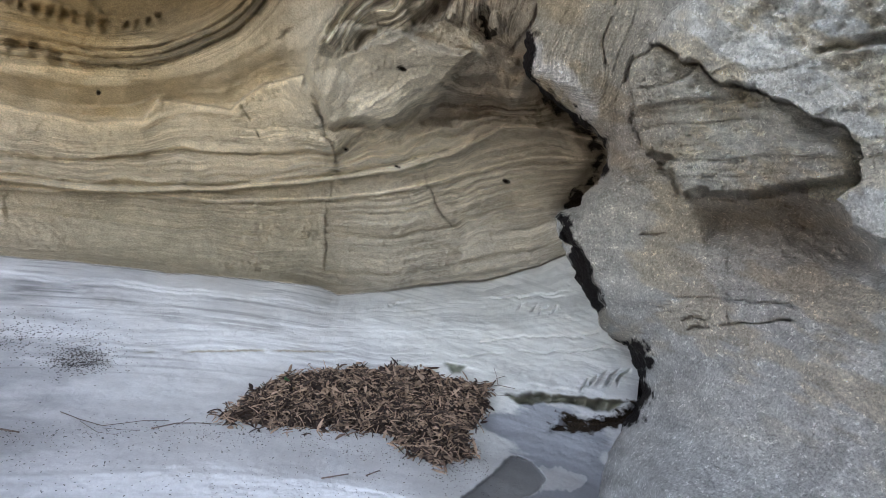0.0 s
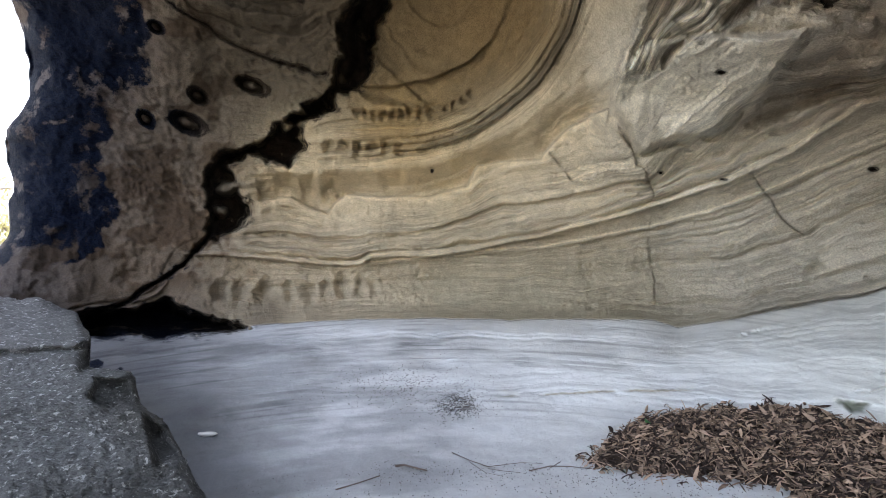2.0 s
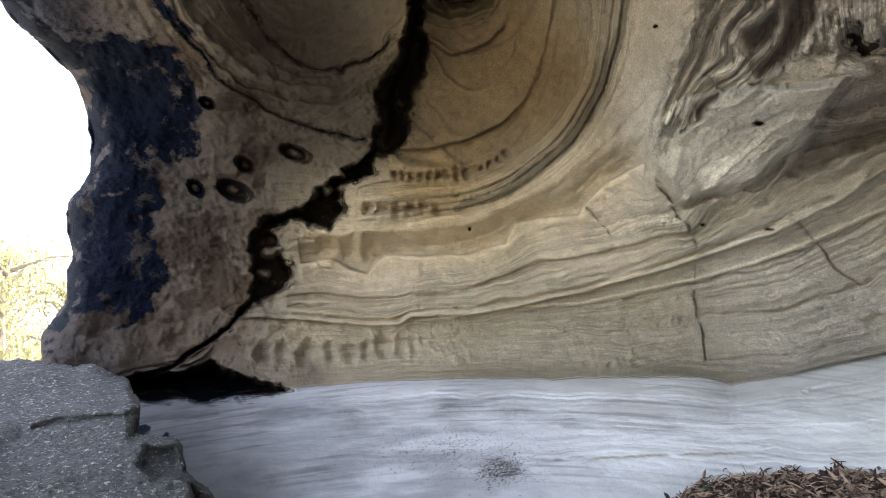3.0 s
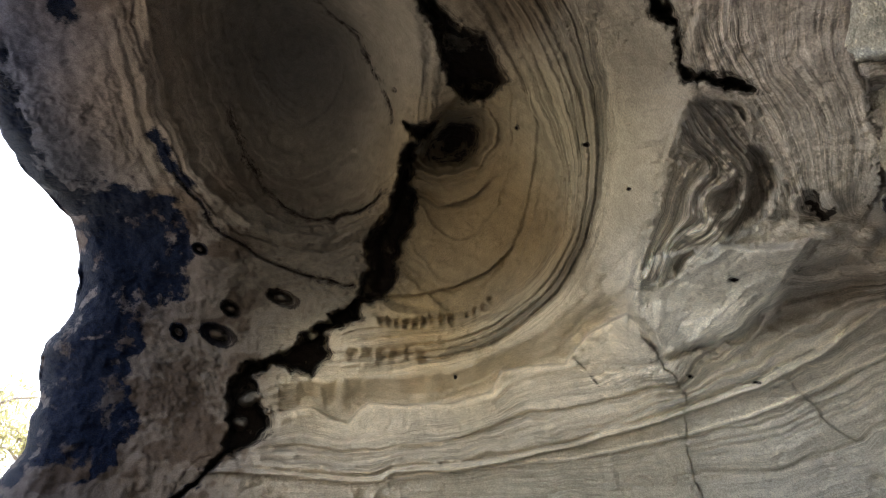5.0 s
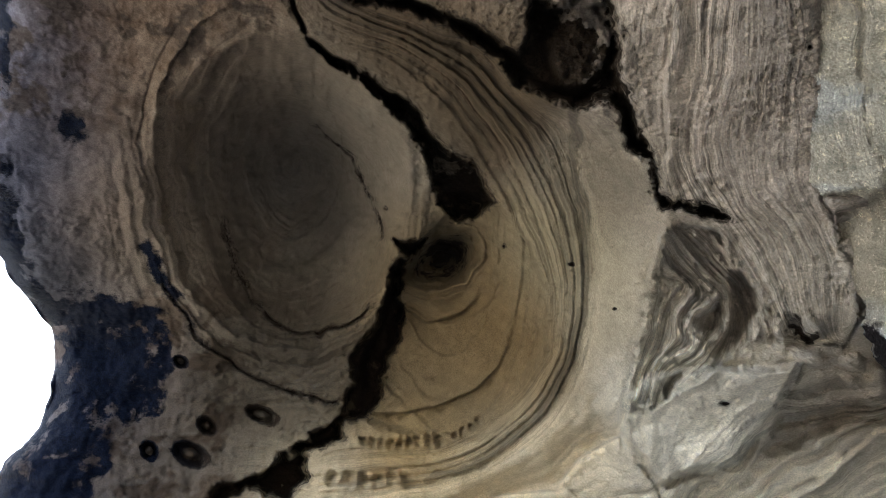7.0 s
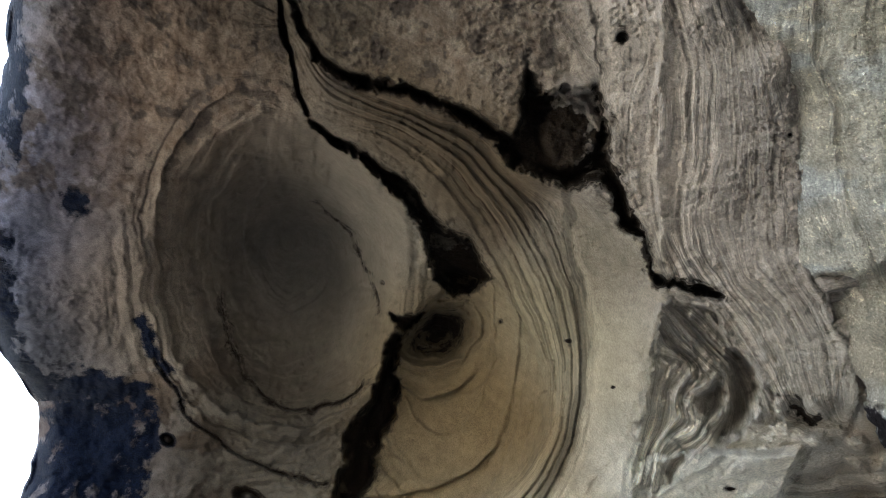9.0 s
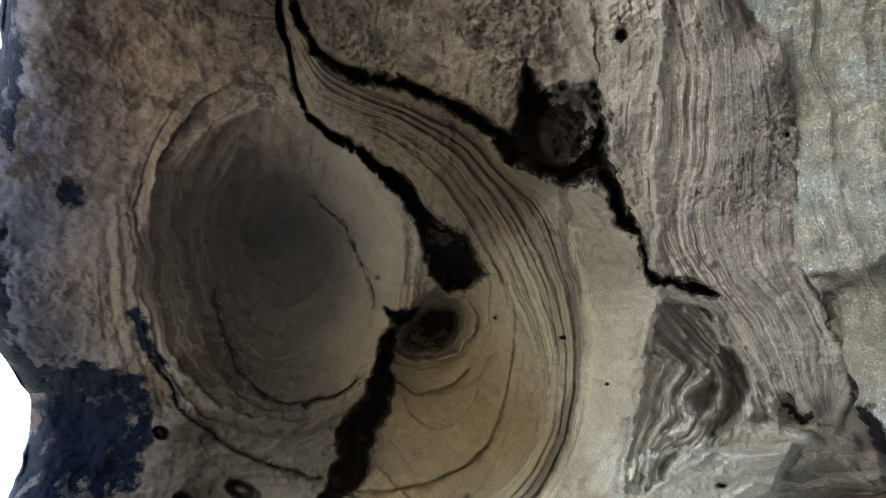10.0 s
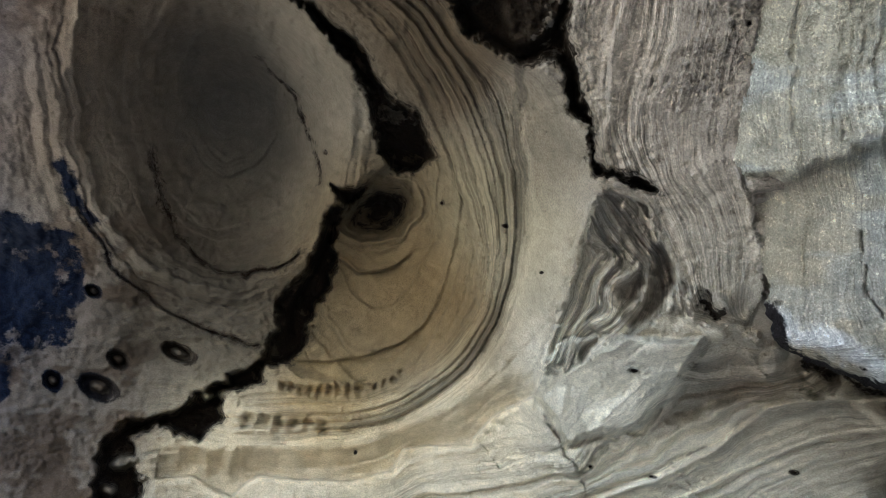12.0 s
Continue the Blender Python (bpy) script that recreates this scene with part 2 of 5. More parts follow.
def relaxed(lines, U, V, step=0.8):
    """A field that takes each line's values and is stretched like a skin between them."""
    u0, u1, v0, v1 = U.min() - 1, U.max() + 1, V.min() - 1, V.max() + 1
    nu, nv = int((u1 - u0) / step) + 1, int((v1 - v0) / step) + 1
    val, cnt = np.zeros((nv, nu)), np.zeros((nv, nu))
    for line, levels in lines:
        at_ = np.linspace(0, 1, len(levels))
        seg = np.r_[0, np.cumsum([math.dist(p, q) for p, q in zip(line, line[1:])])]
        n = int(seg[-1] / step * 3) + 2
        s = np.linspace(0, seg[-1], n)
        pu, pv = np.interp(s, seg, [p[0] for p in line]), np.interp(s, seg, [p[1] for p in line])
        lv = np.interp(s / max(seg[-1], 1e-6), at_, levels)
        i, j = np.round((pv - v0) / step).astype(int), np.round((pu - u0) / step).astype(int)
        ok = (i >= 0) & (i < nv) & (j >= 0) & (j < nu)
        np.add.at(val, (i[ok], j[ok]), lv[ok])
        np.add.at(cnt, (i[ok], j[ok]), 1)
    fixed = cnt > 0
    f = np.where(fixed, val / np.maximum(cnt, 1), val.sum() / cnt.sum())
    goal = f.copy()
    for k in (16, 8, 4, 2, 1):                       # coarse to fine
        for _ in range(260):
            p = np.pad(f, k, mode="edge")
            g = (p[:-2 * k, k:-k] + p[2 * k:, k:-k] + p[k:-k, :-2 * k] + p[k:-k, 2 * k:]) / 4
            f = np.where(fixed, goal, g)
    for _ in range(2):
        p = np.pad(f, 1, mode="edge")
        f = (p[:-2, 1:-1] + p[2:, 1:-1] + p[1:-1, :-2] + p[1:-1, 2:] + 2 * f) / 6
    x, y = (U - u0) / step, (V - v0) / step
    j, i = np.clip(x.astype(int), 0, nu - 2), np.clip(y.astype(int), 0, nv - 2)
    a, b = x - j, y - i
    return (f[i, j] * (1 - a) * (1 - b) + f[i, j + 1] * a * (1 - b) + f[i + 1, j] * (1 - a) * b + f[i + 1, j + 1] * a * b).astype(np.float32)


def chart_grid(u0, u1, v0, v1, step):
    return np.meshgrid(np.arange(u0, u1, step, dtype=np.float32), np.arange(v0, v1, step, dtype=np.float32))


def shell(name, U, V, R, keep, attrs, material, thick, parent=None, drop=0.0):
    """A sheet of rock at the distances R, with its edge turned back by thick metres to give it body."""
    nv, nu = U.shape
    P = EYE + heading(U, V) * R[..., None]
    idx = np.arange(nu * nv).reshape(nv, nu)
    quads = np.stack([idx[:-1, :-1], idx[:-1, 1:], idx[1:, 1:], idx[1:, :-1]], -1)[keep]      # faces look towards EYE
    quads = quads[:, ::-1]
    e = np.concatenate([quads[:, [0, 1]], quads[:, [1, 2]], quads[:, [2, 3]], quads[:, [3, 0]]])
    code = np.minimum(e[:, 0], e[:, 1]) * (nu * nv) + np.maximum(e[:, 0], e[:, 1])
    _, first, count = np.unique(code, return_index=True, return_counts=True)
    rim = e[first[count == 1]]
    used, inv = np.unique(quads, return_inverse=True)
    quads = inv.reshape(-1, 4)
    back = np.full(nu * nv, -1)
    rv = np.unique(rim)
    back[rv] = len(used) + np.arange(len(rv))
    fwd = np.full(nu * nv, -1)
    fwd[used] = np.arange(len(used))
    if thick:
        Q = EYE + heading(U.ravel()[rv], V.ravel()[rv]) * (R.ravel()[rv] + thick)[:, None]
        if drop:                                        # low edges go straight down into the ground
            here = P.reshape(-1, 3)[rv]
            Q = np.where(here[:, 2:] < drop, np.c_[here[:, :2], np.full(len(rv), -0.3)], Q)
        verts = np.concatenate([P.reshape(-1, 3)[used], Q])
        skirt = np.stack([fwd[rim[:, 1]], fwd[rim[:, 0]], back[rim[:, 0]], back[rim[:, 1]]], -1)
        faces = np.concatenate([quads, skirt])
        pick = np.concatenate([used, rv])
    else:
        verts, faces, pick = P.reshape(-1, 3)[used], quads, used
    me = bpy.data.meshes.new(name)
    me.vertices.add(len(verts))
    me.vertices.foreach_set("co", verts.astype(np.float32).ravel())
    me.loops.add(faces.size)
    me.loops.foreach_set("vertex_index", faces.astype(np.int32).ravel())
    me.polygons.add(len(faces))
    me.polygons.foreach_set("loop_start", np.arange(0, faces.size, 4, dtype=np.int32))
    me.polygons.foreach_set("use_smooth", np.ones(len(faces), bool))
    for key, a in attrs.items():
        if a.ndim == 3:
            at_ = me.attributes.new(key, "FLOAT_COLOR", "POINT")
            c = a.reshape(-1, 3)[pick]
            at_.data.foreach_set("color", np.c_[c, np.ones(len(c))].astype(np.float32).ravel())
        else:
            at_ = me.attributes.new(key, "FLOAT", "POINT")
            at_.data.foreach_set("value", a.ravel()[pick].astype(np.float32))
    me.update(calc_edges=True)
    me.materials.append(material)
    ob = new(name, me)
    ob.parent = parent
    return ob


def snapped(U, V, edge):
    """Moves the points next to a zero line of edge onto it; keeps the cells inside (edge < 0)."""
    step = float(U[0, 1] - U[0, 0])
    gv, gu = np.gradient(edge, step)
    g2 = gu * gu + gv * gv + 1e-6
    near = np.abs(edge) < 0.72 * step
    U2 = np.where(near, U - edge * gu / g2, U)
    V2 = np.where(near, V - edge * gv / g2, V)
    ok = edge < 0.72 * step
    return U2, V2, ok[:-1, :-1] & ok[1:, :-1] & ok[:-1, 1:] & ok[1:, 1:]


# ---------------------------------------------------------------- materials
def rock_material(name, grain=(40.0, 220.0), bump=0.5, gloss=0.92, strata=60.0, film_shade=(0.0045, 0.0068, 0.0165), speck=0.32, flecks=0.0, pitted=1.0, mottle=0.7, crisp=0.22):
    """Sandstone: its tone and bedding come with the mesh, grain, laminae, dark film and painted shade are added here.
    """
    mat = bpy.data.materials.new(name)
    mat.use_nodes = True
    nt = mat.node_tree
    nodes, link = nt.nodes, nt.links.new
    bsdf = nodes["Principled BSDF"]

    def node(kind, **kw):
        n = nodes.new(kind)
        for k, v in kw.items():
            n.inputs[k].default_value = v
        return n

    def math_(op, a, b=None, c=None):
        n = nodes.new("ShaderNodeMath")
        n.operation = op
        for k, v in enumerate((a, b, c)):
            if v is None:
                continue
            if isinstance(v, (int, float)):
                n.inputs[k].default_value = v
            else:
                link(v, n.inputs[k])
        return n.outputs[0]

    def attr(key):
        n = nodes.new("ShaderNodeAttribute")
        n.attribute_name = key
        return n
    pos = node("ShaderNodeNewGeometry").outputs["Position"]
    tone, strat, lam, dark_cover = attr("tone"), attr("strat").outputs["Fac"], attr("lam").outputs["Fac"], attr("film_shade").outputs["Fac"]

    def noise_at(scale, detail=3.0, rough_=0.55, vec=None):
        n = node("ShaderNodeTexNoise", Scale=scale, Detail=detail, Roughness=rough_)
        link(vec or pos, n.inputs["Vector"])
        return n.outputs["Fac"]
    blotch, mid, fine = noise_at(2.6, 4), noise_at(grain[0] * 0.4, 5, 0.65), noise_at(grain[1] * 0.55, 4, 0.75)
    grit = node("ShaderNodeMapRange", **{"From Min": 0.36, "From Max": 0.64})
    link(fine, grit.inputs["Value"])
    vo = node("ShaderNodeTexVoronoi", Scale=grain[0] * 0.55)
    link(pos, vo.inputs["Vector"])
    pits = node("ShaderNodeMapRange", **{"From Min": 0.04, "From Max": 0.16})
    link(vo.outputs["Distance"], pits.inputs["Value"])
    pit = math_("MAXIMUM", pits.outputs[0], math_("MULTIPLY", math_("GREATER_THAN", noise_at(5.0, 2), 0.5), 1.0))      # pits in patches
    # laminae: noise drawn out along the beds
    sp = node("ShaderNodeSeparateXYZ")
    link(pos, sp.inputs[0])
    cb = node("ShaderNodeCombineXYZ")
    link(math_("ADD", math_("MULTIPLY", strat, strata), math_("ADD", math_("MULTIPLY", mid, 0.6), math_("MULTIPLY", blotch, 1.5))), cb.inputs[0])
    link(math_("MULTIPLY", sp.outputs[0], 1.6), cb.inputs[1])
    link(math_("MULTIPLY", sp.outputs[2], 1.2), cb.inputs[2])
    beds = noise_at(1.0, 4, 0.7, cb.outputs[0])
    some = node("ShaderNodeMapRange", **{"From Min": 0.38, "From Max": 0.62, "To Min": 0.15, "To Max": 1.15})       # the laminae come and go
    link(noise_at(3.2, 3), some.inputs["Value"])
    lam = math_("MULTIPLY", lam, some.outputs[0])
    edge_ = node("ShaderNodeMapRange", **{"From Min": 0.47, "From Max": 0.51})       # hard-edged thin beds
    link(beds, edge_.inputs["Value"])
    fine_pit = node("ShaderNodeTexVoronoi", Scale=grain[0] * 2.0)
    link(pos, fine_pit.inputs["Vector"])
    fp = node("ShaderNodeMapRange", **{"From Min": 0.10, "From Max": 0.26})
    link(fine_pit.outputs["Distance"], fp.inputs["Value"])
    fpatch = node("ShaderNodeMapRange", **{"From Min": 0.44, "From Max": 0.56})
    link(noise_at(7.0, 3), fpatch.inputs["Value"])
    fine_holes = math_("MAXIMUM", fp.outputs[0], fpatch.outputs[0])
    # colour
    k = math_("ADD", math_("MULTIPLY", math_("SUBTRACT", blotch, 0.5), 0.55), 1.0)
    k = math_("MULTIPLY", k, math_("ADD", math_("MULTIPLY", math_("SUBTRACT", mid, 0.5), mottle), 1.0))
    k = math_("MULTIPLY", k, math_("ADD", math_("MULTIPLY", math_("SUBTRACT", grit.outputs[0], 0.5), speck), 1.0))
    k = math_("MULTIPLY", k, math_("ADD", math_("MULTIPLY", math_("ADD", math_("MULTIPLY", math_("SUBTRACT", beds, 0.5), 2.0), math_("MULTIPLY", math_("SUBTRACT", edge_.outputs[0], 0.5), crisp)), lam), 1.0))
    k = math_("MULTIPLY", k, math_("MULTIPLY_ADD", pit, 0.25 * pitted, 1 - 0.25 * pitted))
    k = math_("MULTIPLY", k, math_("MULTIPLY_ADD", fine_holes, 0.2 * pitted, 1 - 0.2 * pitted))
    if flecks:                                           # pale grains and lichen spots
        fl = node("ShaderNodeMapRange", **{"From Min": 0.58, "From Max": 0.62})
        link(noise_at(75.0, 4, 0.7), fl.inputs["Value"])
        k = math_("MULTIPLY", k, math_("MULTIPLY_ADD", fl.outputs[0], flecks, 1.0))
    sc = node("ShaderNodeVectorMath")
    sc.operation = "SCALE"
    link(tone.outputs["Color"], sc.inputs[0])
    link(k, sc.inputs["Scale"])
    # ragged edge of the dark film
    ragged = math_("ADD", math_("MULTIPLY", math_("SUBTRACT", noise_at(14.0, 6, 0.7), 0.5), 2.8), dark_cover)
    mr = node("ShaderNodeMapRange", **{"From Min": 0.3, "From Max": -0.2})
    link(ragged, mr.inputs["Value"])
    mx = nodes.new("ShaderNodeMix")
    mx.data_type = "RGBA"
    worn = node("ShaderNodeMapRange", **{"From Min": 0.38, "From Max": 0.44})      # bare flecks in the film
    link(noise_at(4.5, 6, 0.68), worn.inputs["Value"])
    cover = math_("MULTIPLY", mr.outputs[0], math_("MULTIPLY_ADD", worn.outputs[0], 0.65, 0.35))
    link(cover, mx.inputs["Factor"])
    link(sc.outputs[0], mx.inputs["A"])
    hue = nodes.new("ShaderNodeMix")                      # brown-black crust and shade in the seams, blue-black with sky glare on the lip
    hue.data_type = "RGBA"
    hue.inputs["A"].default_value, hue.inputs["B"].default_value = (0.028, 0.0205, 0.0145, 1), (*film_shade, 1)
    link(attr("blue").outputs["Fac"], hue.inputs["Factor"])
    shade = node("ShaderNodeVectorMath")
    shade.operation = "SCALE"
    link(hue.outputs["Result"], shade.inputs[0])
    link(math_("MULTIPLY_ADD", grit.outputs[0], 1.2, 0.4), shade.inputs["Scale"])
    link(shade.outputs[0], mx.inputs["B"])
    link(mx.outputs["Result"], bsdf.inputs["Base Color"])
    link(math_("SUBTRACT", gloss, math_("MULTIPLY", mr.outputs[0], 0.22)), bsdf.inputs["Roughness"])
    link(math_("SUBTRACT", 0.2, math_("MULTIPLY", cover, 0.15)), bsdf.inputs["Specular IOR Level"])
    h = math_("ADD", math_("MULTIPLY", noise_at(grain[0], 5, 0.65), 0.7), math_("MULTIPLY", grit.outputs[0], 0.25))
    h = math_("ADD", h, math_("MULTIPLY", pit, 0.25 * pitted))
    h = math_("ADD", h, math_("MULTIPLY", mid, 0.8))
    h = math_("ADD", h, math_("MULTIPLY", math_("ADD", beds, math_("MULTIPLY", edge_.outputs[0], 0.5)), math_("MULTIPLY", lam, 1.5)))
    h = math_("ADD", h, math_("MULTIPLY", fine_holes, 0.3 * pitted))
    bp = node("ShaderNodeBump", Strength=bump, Distance=0.026)
    link(h, bp.inputs["Height"])
    link(bp.outputs[0], bsdf.inputs["Normal"])
    return mat


def plain_material(name, color, color2, scale=8.0, rough_=0.85, bump=0.3, detail=4.0, fine=90.0, random_tone=0.0, top=1.0):
    """Two tones mixed by noise at two scales, with relief."""
    mat = bpy.data.materials.new(name)
    mat.use_nodes = True
    nt = mat.node_tree
    bsdf = nt.nodes["Principled BSDF"]
    pos = nt.nodes.new("ShaderNodeNewGeometry")
    a, b = nt.nodes.new("ShaderNodeTexNoise"), nt.nodes.new("ShaderNodeTexNoise")
    a.inputs["Scale"].default_value, a.inputs["Detail"].default_value = scale, detail
    b.inputs["Scale"].default_value, b.inputs["Detail"].default_value = fine, 2.0
    for n in (a, b):
        nt.links.new(pos.outputs["Position"], n.inputs["Vector"])
    add = nt.nodes.new("ShaderNodeMath")
    add.operation = "MULTIPLY_ADD"
    add.inputs[1].default_value = 0.45
    nt.links.new(b.outputs["Fac"], add.inputs[0])
    nt.links.new(a.outputs["Fac"], add.inputs[2])
    value = add.outputs[0]
    if random_tone:
        info = nt.nodes.new("ShaderNodeObjectInfo")
        isl = nt.nodes.new("ShaderNodeNewGeometry")
        mixr = nt.nodes.new("ShaderNodeMath")
        mixr.operation = "ADD"
        nt.links.new(info.outputs["Random"], mixr.inputs[0])
        nt.links.new(isl.outputs["Random Per Island"], mixr.inputs[1])
        fr = nt.nodes.new("ShaderNodeMath")
        fr.operation = "FRACT"
        nt.links.new(mixr.outputs[0], fr.inputs[0])
        ad = nt.nodes.new("ShaderNodeMath")
        ad.operation = "MULTIPLY_ADD"
        ad.inputs[1].default_value = random_tone
        nt.links.new(fr.outputs[0], ad.inputs[0])
        nt.links.new(value, ad.inputs[2])
        sub = nt.nodes.new("ShaderNodeMath")
        sub.operation = "SUBTRACT"
        sub.inputs[1].default_value = random_tone / 2
        nt.links.new(ad.outputs[0], sub.inputs[0])
        value = sub.outputs[0]
    ramp = nt.nodes.new("ShaderNodeMapRange")
    ramp.inputs["From Min"].default_value, ramp.inputs["From Max"].default_value = 0.45, top
    nt.links.new(value, ramp.inputs["Value"])
    mx = nt.nodes.new("ShaderNodeMix")
    mx.data_type = "RGBA"
    mx.inputs["A"].default_value, mx.inputs["B"].default_value = (*color, 1), (*color2, 1)
    nt.links.new(ramp.outputs[0], mx.inputs["Factor"])
    nt.links.new(mx.outputs["Result"], bsdf.inputs["Base Color"])
    bsdf.inputs["Roughness"].default_value = rough_
    bp = nt.nodes.new("ShaderNodeBump")
    bp.inputs["Strength"].default_value, bp.inputs["Distance"].default_value = bump, 0.02
    nt.links.new(value, bp.inputs["Height"])
    nt.links.new(bp.outputs[0], bsdf.inputs["Normal"])
    return mat


WASHED_STONE = rock_material("washed_sandstone", bump=0.3, strata=30.0, speck=0.1, pitted=0.12, mottle=0.25, crisp=0.5)
SANDSTONE = rock_material("sandstone", bump=0.8, strata=34.0, speck=0.48, pitted=0.8)
GREY_STONE = rock_material("weathered_sandstone", grain=(70.0, 260.0), bump=1.0, strata=24.0, speck=0.6, flecks=0.6, pitted=1.2)
BOULDER_STONE = rock_material("lichen_sandstone", grain=(60.0, 230.0), bump=1.0, strata=30.0, speck=0.7, flecks=2.2)


def blend(U, V, seeds):
    """Tones of the rock laid out by soft patches: (u, v, spread, colour)."""
    w, c = np.full(U.shape, 1e-9, np.float32), np.zeros(U.shape + (3,), np.float32)
    for u, v, s, col in seeds:
        k = np.exp(-((U - u) ** 2 + (V - v) ** 2) / (2 * s * s)).astype(np.float32)
        w += k
        c += k[..., None] * np.array(col, np.float32)
    return c / w[..., None]


# ---------------------------------------------------------------- the shelter: floor, back wall, roof, lip
STEP = 0.122
U, V = chart_grid(-46, 66, -76, 42, STEP)
SKIN = [
    ([(-46, -76), (66, -76)], [1.25, 1.25]), ([(-46, -60), (66, -60)], [1.76, 1.76]), ([(-46, -52), (66, -52)], [2.2, 2.25]),
    ([(-44, -45), (-10, -48.5), (22, -47.5), (45, -44.5), (63, -40)], [2.3, 2.45, 2.45, 2.45]),
    ([(-40, -41), (-3, -44), (22, -42), (45, -37), (60, -29)], [2.6, 2.6, 2.7, 2.8]),
    (WHITE_LINE, [2.9, 3.0, 3.15, 3.3, 3.4]), ([(a, b + 1.2) for a, b in WHITE_LINE], [3.4, 3.45, 3.5, 3.6, 3.7]),
    (TAN_LINE, [3.6, 3.6, 3.6, 3.65, 3.65]), (LEDGE, [3.65, 3.6, 3.55, 3.4, 3.2]), (CREAM_LINE, [3.92, 3.92, 3.78, 3.25]),
    (BELT_OUT, [3.75, 3.7, 3.6, 3.2, 2.85, 2.6, 2.35, 2.2, 2.3, 2.4]), (BELT_IN, [3.8, 3.75, 3.5, 3.25, 2.9, 2.5, 2.55, 2.6]),
    (FOLD, [2.25, 2.65, 3.0, 3.35]), (SEAM_TOP, [2.5, 2.6, 2.7, 3.1]), (SEAM_MID, [3.3, 3.5, 3.75, 3.85]), (SEAM_LOW, [3.9, 3.9, 3.8, 3.8, 3.7]),
    (SEAM_RIGHT, [2.4, 2.3, 2.1, 2.1, 2.2, 2.2]), ([(20, -11), (24.6, -13), (29, -10)], [2.65, 2.66, 2.6]), ([(28, -14.5), (36, -12.5)], [2.95, 2.9]),
    ([(48, -13), (54, -19)], [3.4, 3.6]), ([(-26, -17), (-19, -14)], [4.03, 4.05]), ([(-36, -4), (-33, -8)], [4.1, 4.1]), ([(-34, 9), (-34, 14)], [3.4, 3.2]),
    ([(-41, 20), (-38, 41)], [3.0, 2.6]), ([(-23, 24), (-15, 23)], [2.68, 2.66]), ([(-29, 0), (-30, 3)], [3.7, 3.65]), ([(-43, -31), (-37, -33)], [3.7, 3.7]),
    ([(-40, -20), (-38, -12)], [4.0, 4.05]),
    ([(29, 28), (31.5, 17), (31.8, 8), (34.7, 1.5), (36, -6)], [1.6, 1.75, 1.95, 2.1, 2.3]), ([(20, 40), (25, 33)], [1.6, 1.55]), ([(11.8, 27.4), (9, 40)], [2.08, 1.95]),
    ([(38, 20), (40, 5), (44, -5)], [1.9, 2.2, 2.6]), ([(60, 20), (62, -5)], [2.4, 3.0]),
]
wu = U + 0.5 * rough(U * 0.35, V * 0.35, 4, 0.55, 3)
wv = V + 0.5 * rough(U * 0.35, V * 0.35, 4, 0.55, 11)
R = relaxed(SKIN, U, V)
STRATA = [
    ([(-46, -76), (66, -76)], [-5, -5]), ([(-46, -60), (66, -60)], [-2.6, -2.6]), ([(-44, -45), (-10, -48.5), (22, -47.5), (45, -44.5), (63, -40)], [-0.9, -0.9]),
    (WHITE_LINE, [0, 0]), (TAN_LINE, [0.45, 0.45]), (LOW_LEDGE, [0.86, 0.86]), (LEDGE, [1, 1]), (CREAM_LINE, [1.5, 1.5]), (BELT_OUT, [2, 2]), (BELT_IN, [2.8, 2.8]),
    (FOLD, [1.95, 1.9, 1.85, 1.6, 1.25]), ([(15.6, -15.5), (16.8, -12.2), (19, -10.2), (24, -9.3), (30.5, -9)], [1.5, 1.42]), ([(17.6, -8.5), (19.5, -7.3), (21.6, -6.3), (22.4, -4), (23.8, -1.5), (25, 1), (26, 3.5)], [1.72, 1.66]),
    ([(28.5, 6), (29.3, -1), (29.8, -5)], [1.05, 1.1]), (SEAM_MID, [3.6, 3.4]), (SEAM_RIGHT, [1.6, 1.7]), ([(24, 40), (31.5, 17), (31.8, 7.9)], [0.6, 0.6, 0.9]), ([(34.5, 1), (35.3, -4), (36.3, -8.4)], [1.35, 1.4]), ([(31, -12.5), (36, -12.2), (39, -11)], [1.3, 1.25]),
    ([(-1.4, 0.2), (-1.4, 0.8)], [3.9, 3.9]), ([(-20, -10), (-30, -6), (-36, 6)], [4.2, 4.2]), ([(-16.5, 9), (-16.5, 10)], [6.2, 6.2]),
    ([(-44, -34), (-30, -32.5)], [1.5, 1.5]),
]
S = relaxed(STRATA, U, V)

white_v = line_v(WHITE_LINE, U)
below = white_v - V + 0.16 * rough(U * 0.25, V * 0.25, 3, 0.5, 9)                                   # above 0 on the pale floor
# folded beds between the strip and the crease, and beds on end beyond the seam
S = S + 0.05 * rough(U * 0.12, V * 0.12, 3, 0.5, 6) + 0.012 * rough(U * 0.6, V * 0.6, 3, 0.5, 7)
flow = relaxed([(line, [lv, lv]) for line, lv in zip(STREAK, (0.5, 0.75, 1.0, 1.25, 1.5, 1.65))] + [(NECK, [1.35, 1.25])]
               + [(line, [lv, lv]) for line, lv in zip(FOLDS, (2.1, 2.25, 2.4, 2.55, 2.75))] + [([(26, -1.5), (27, -5)], [1.7, 1.7]), ([(19.8, 3.5), (19.2, 0.5)], [2.2, 2.5])], U, V, 0.4)
flow = flow + 0.03 * rough(U * 0.3, V * 0.15, 3, 0.5, 12)
fold_zone = 1 - ease(depth_in(2.5 * wu - 1.5 * U, 2.5 * wv - 1.5 * V, FOLD_RING), -0.4, 0.25)
streaks = (1 - ease(depth_in(wu, wv, STREAK_RING), -0.4, 0.3)) * (1 - fold_zone)
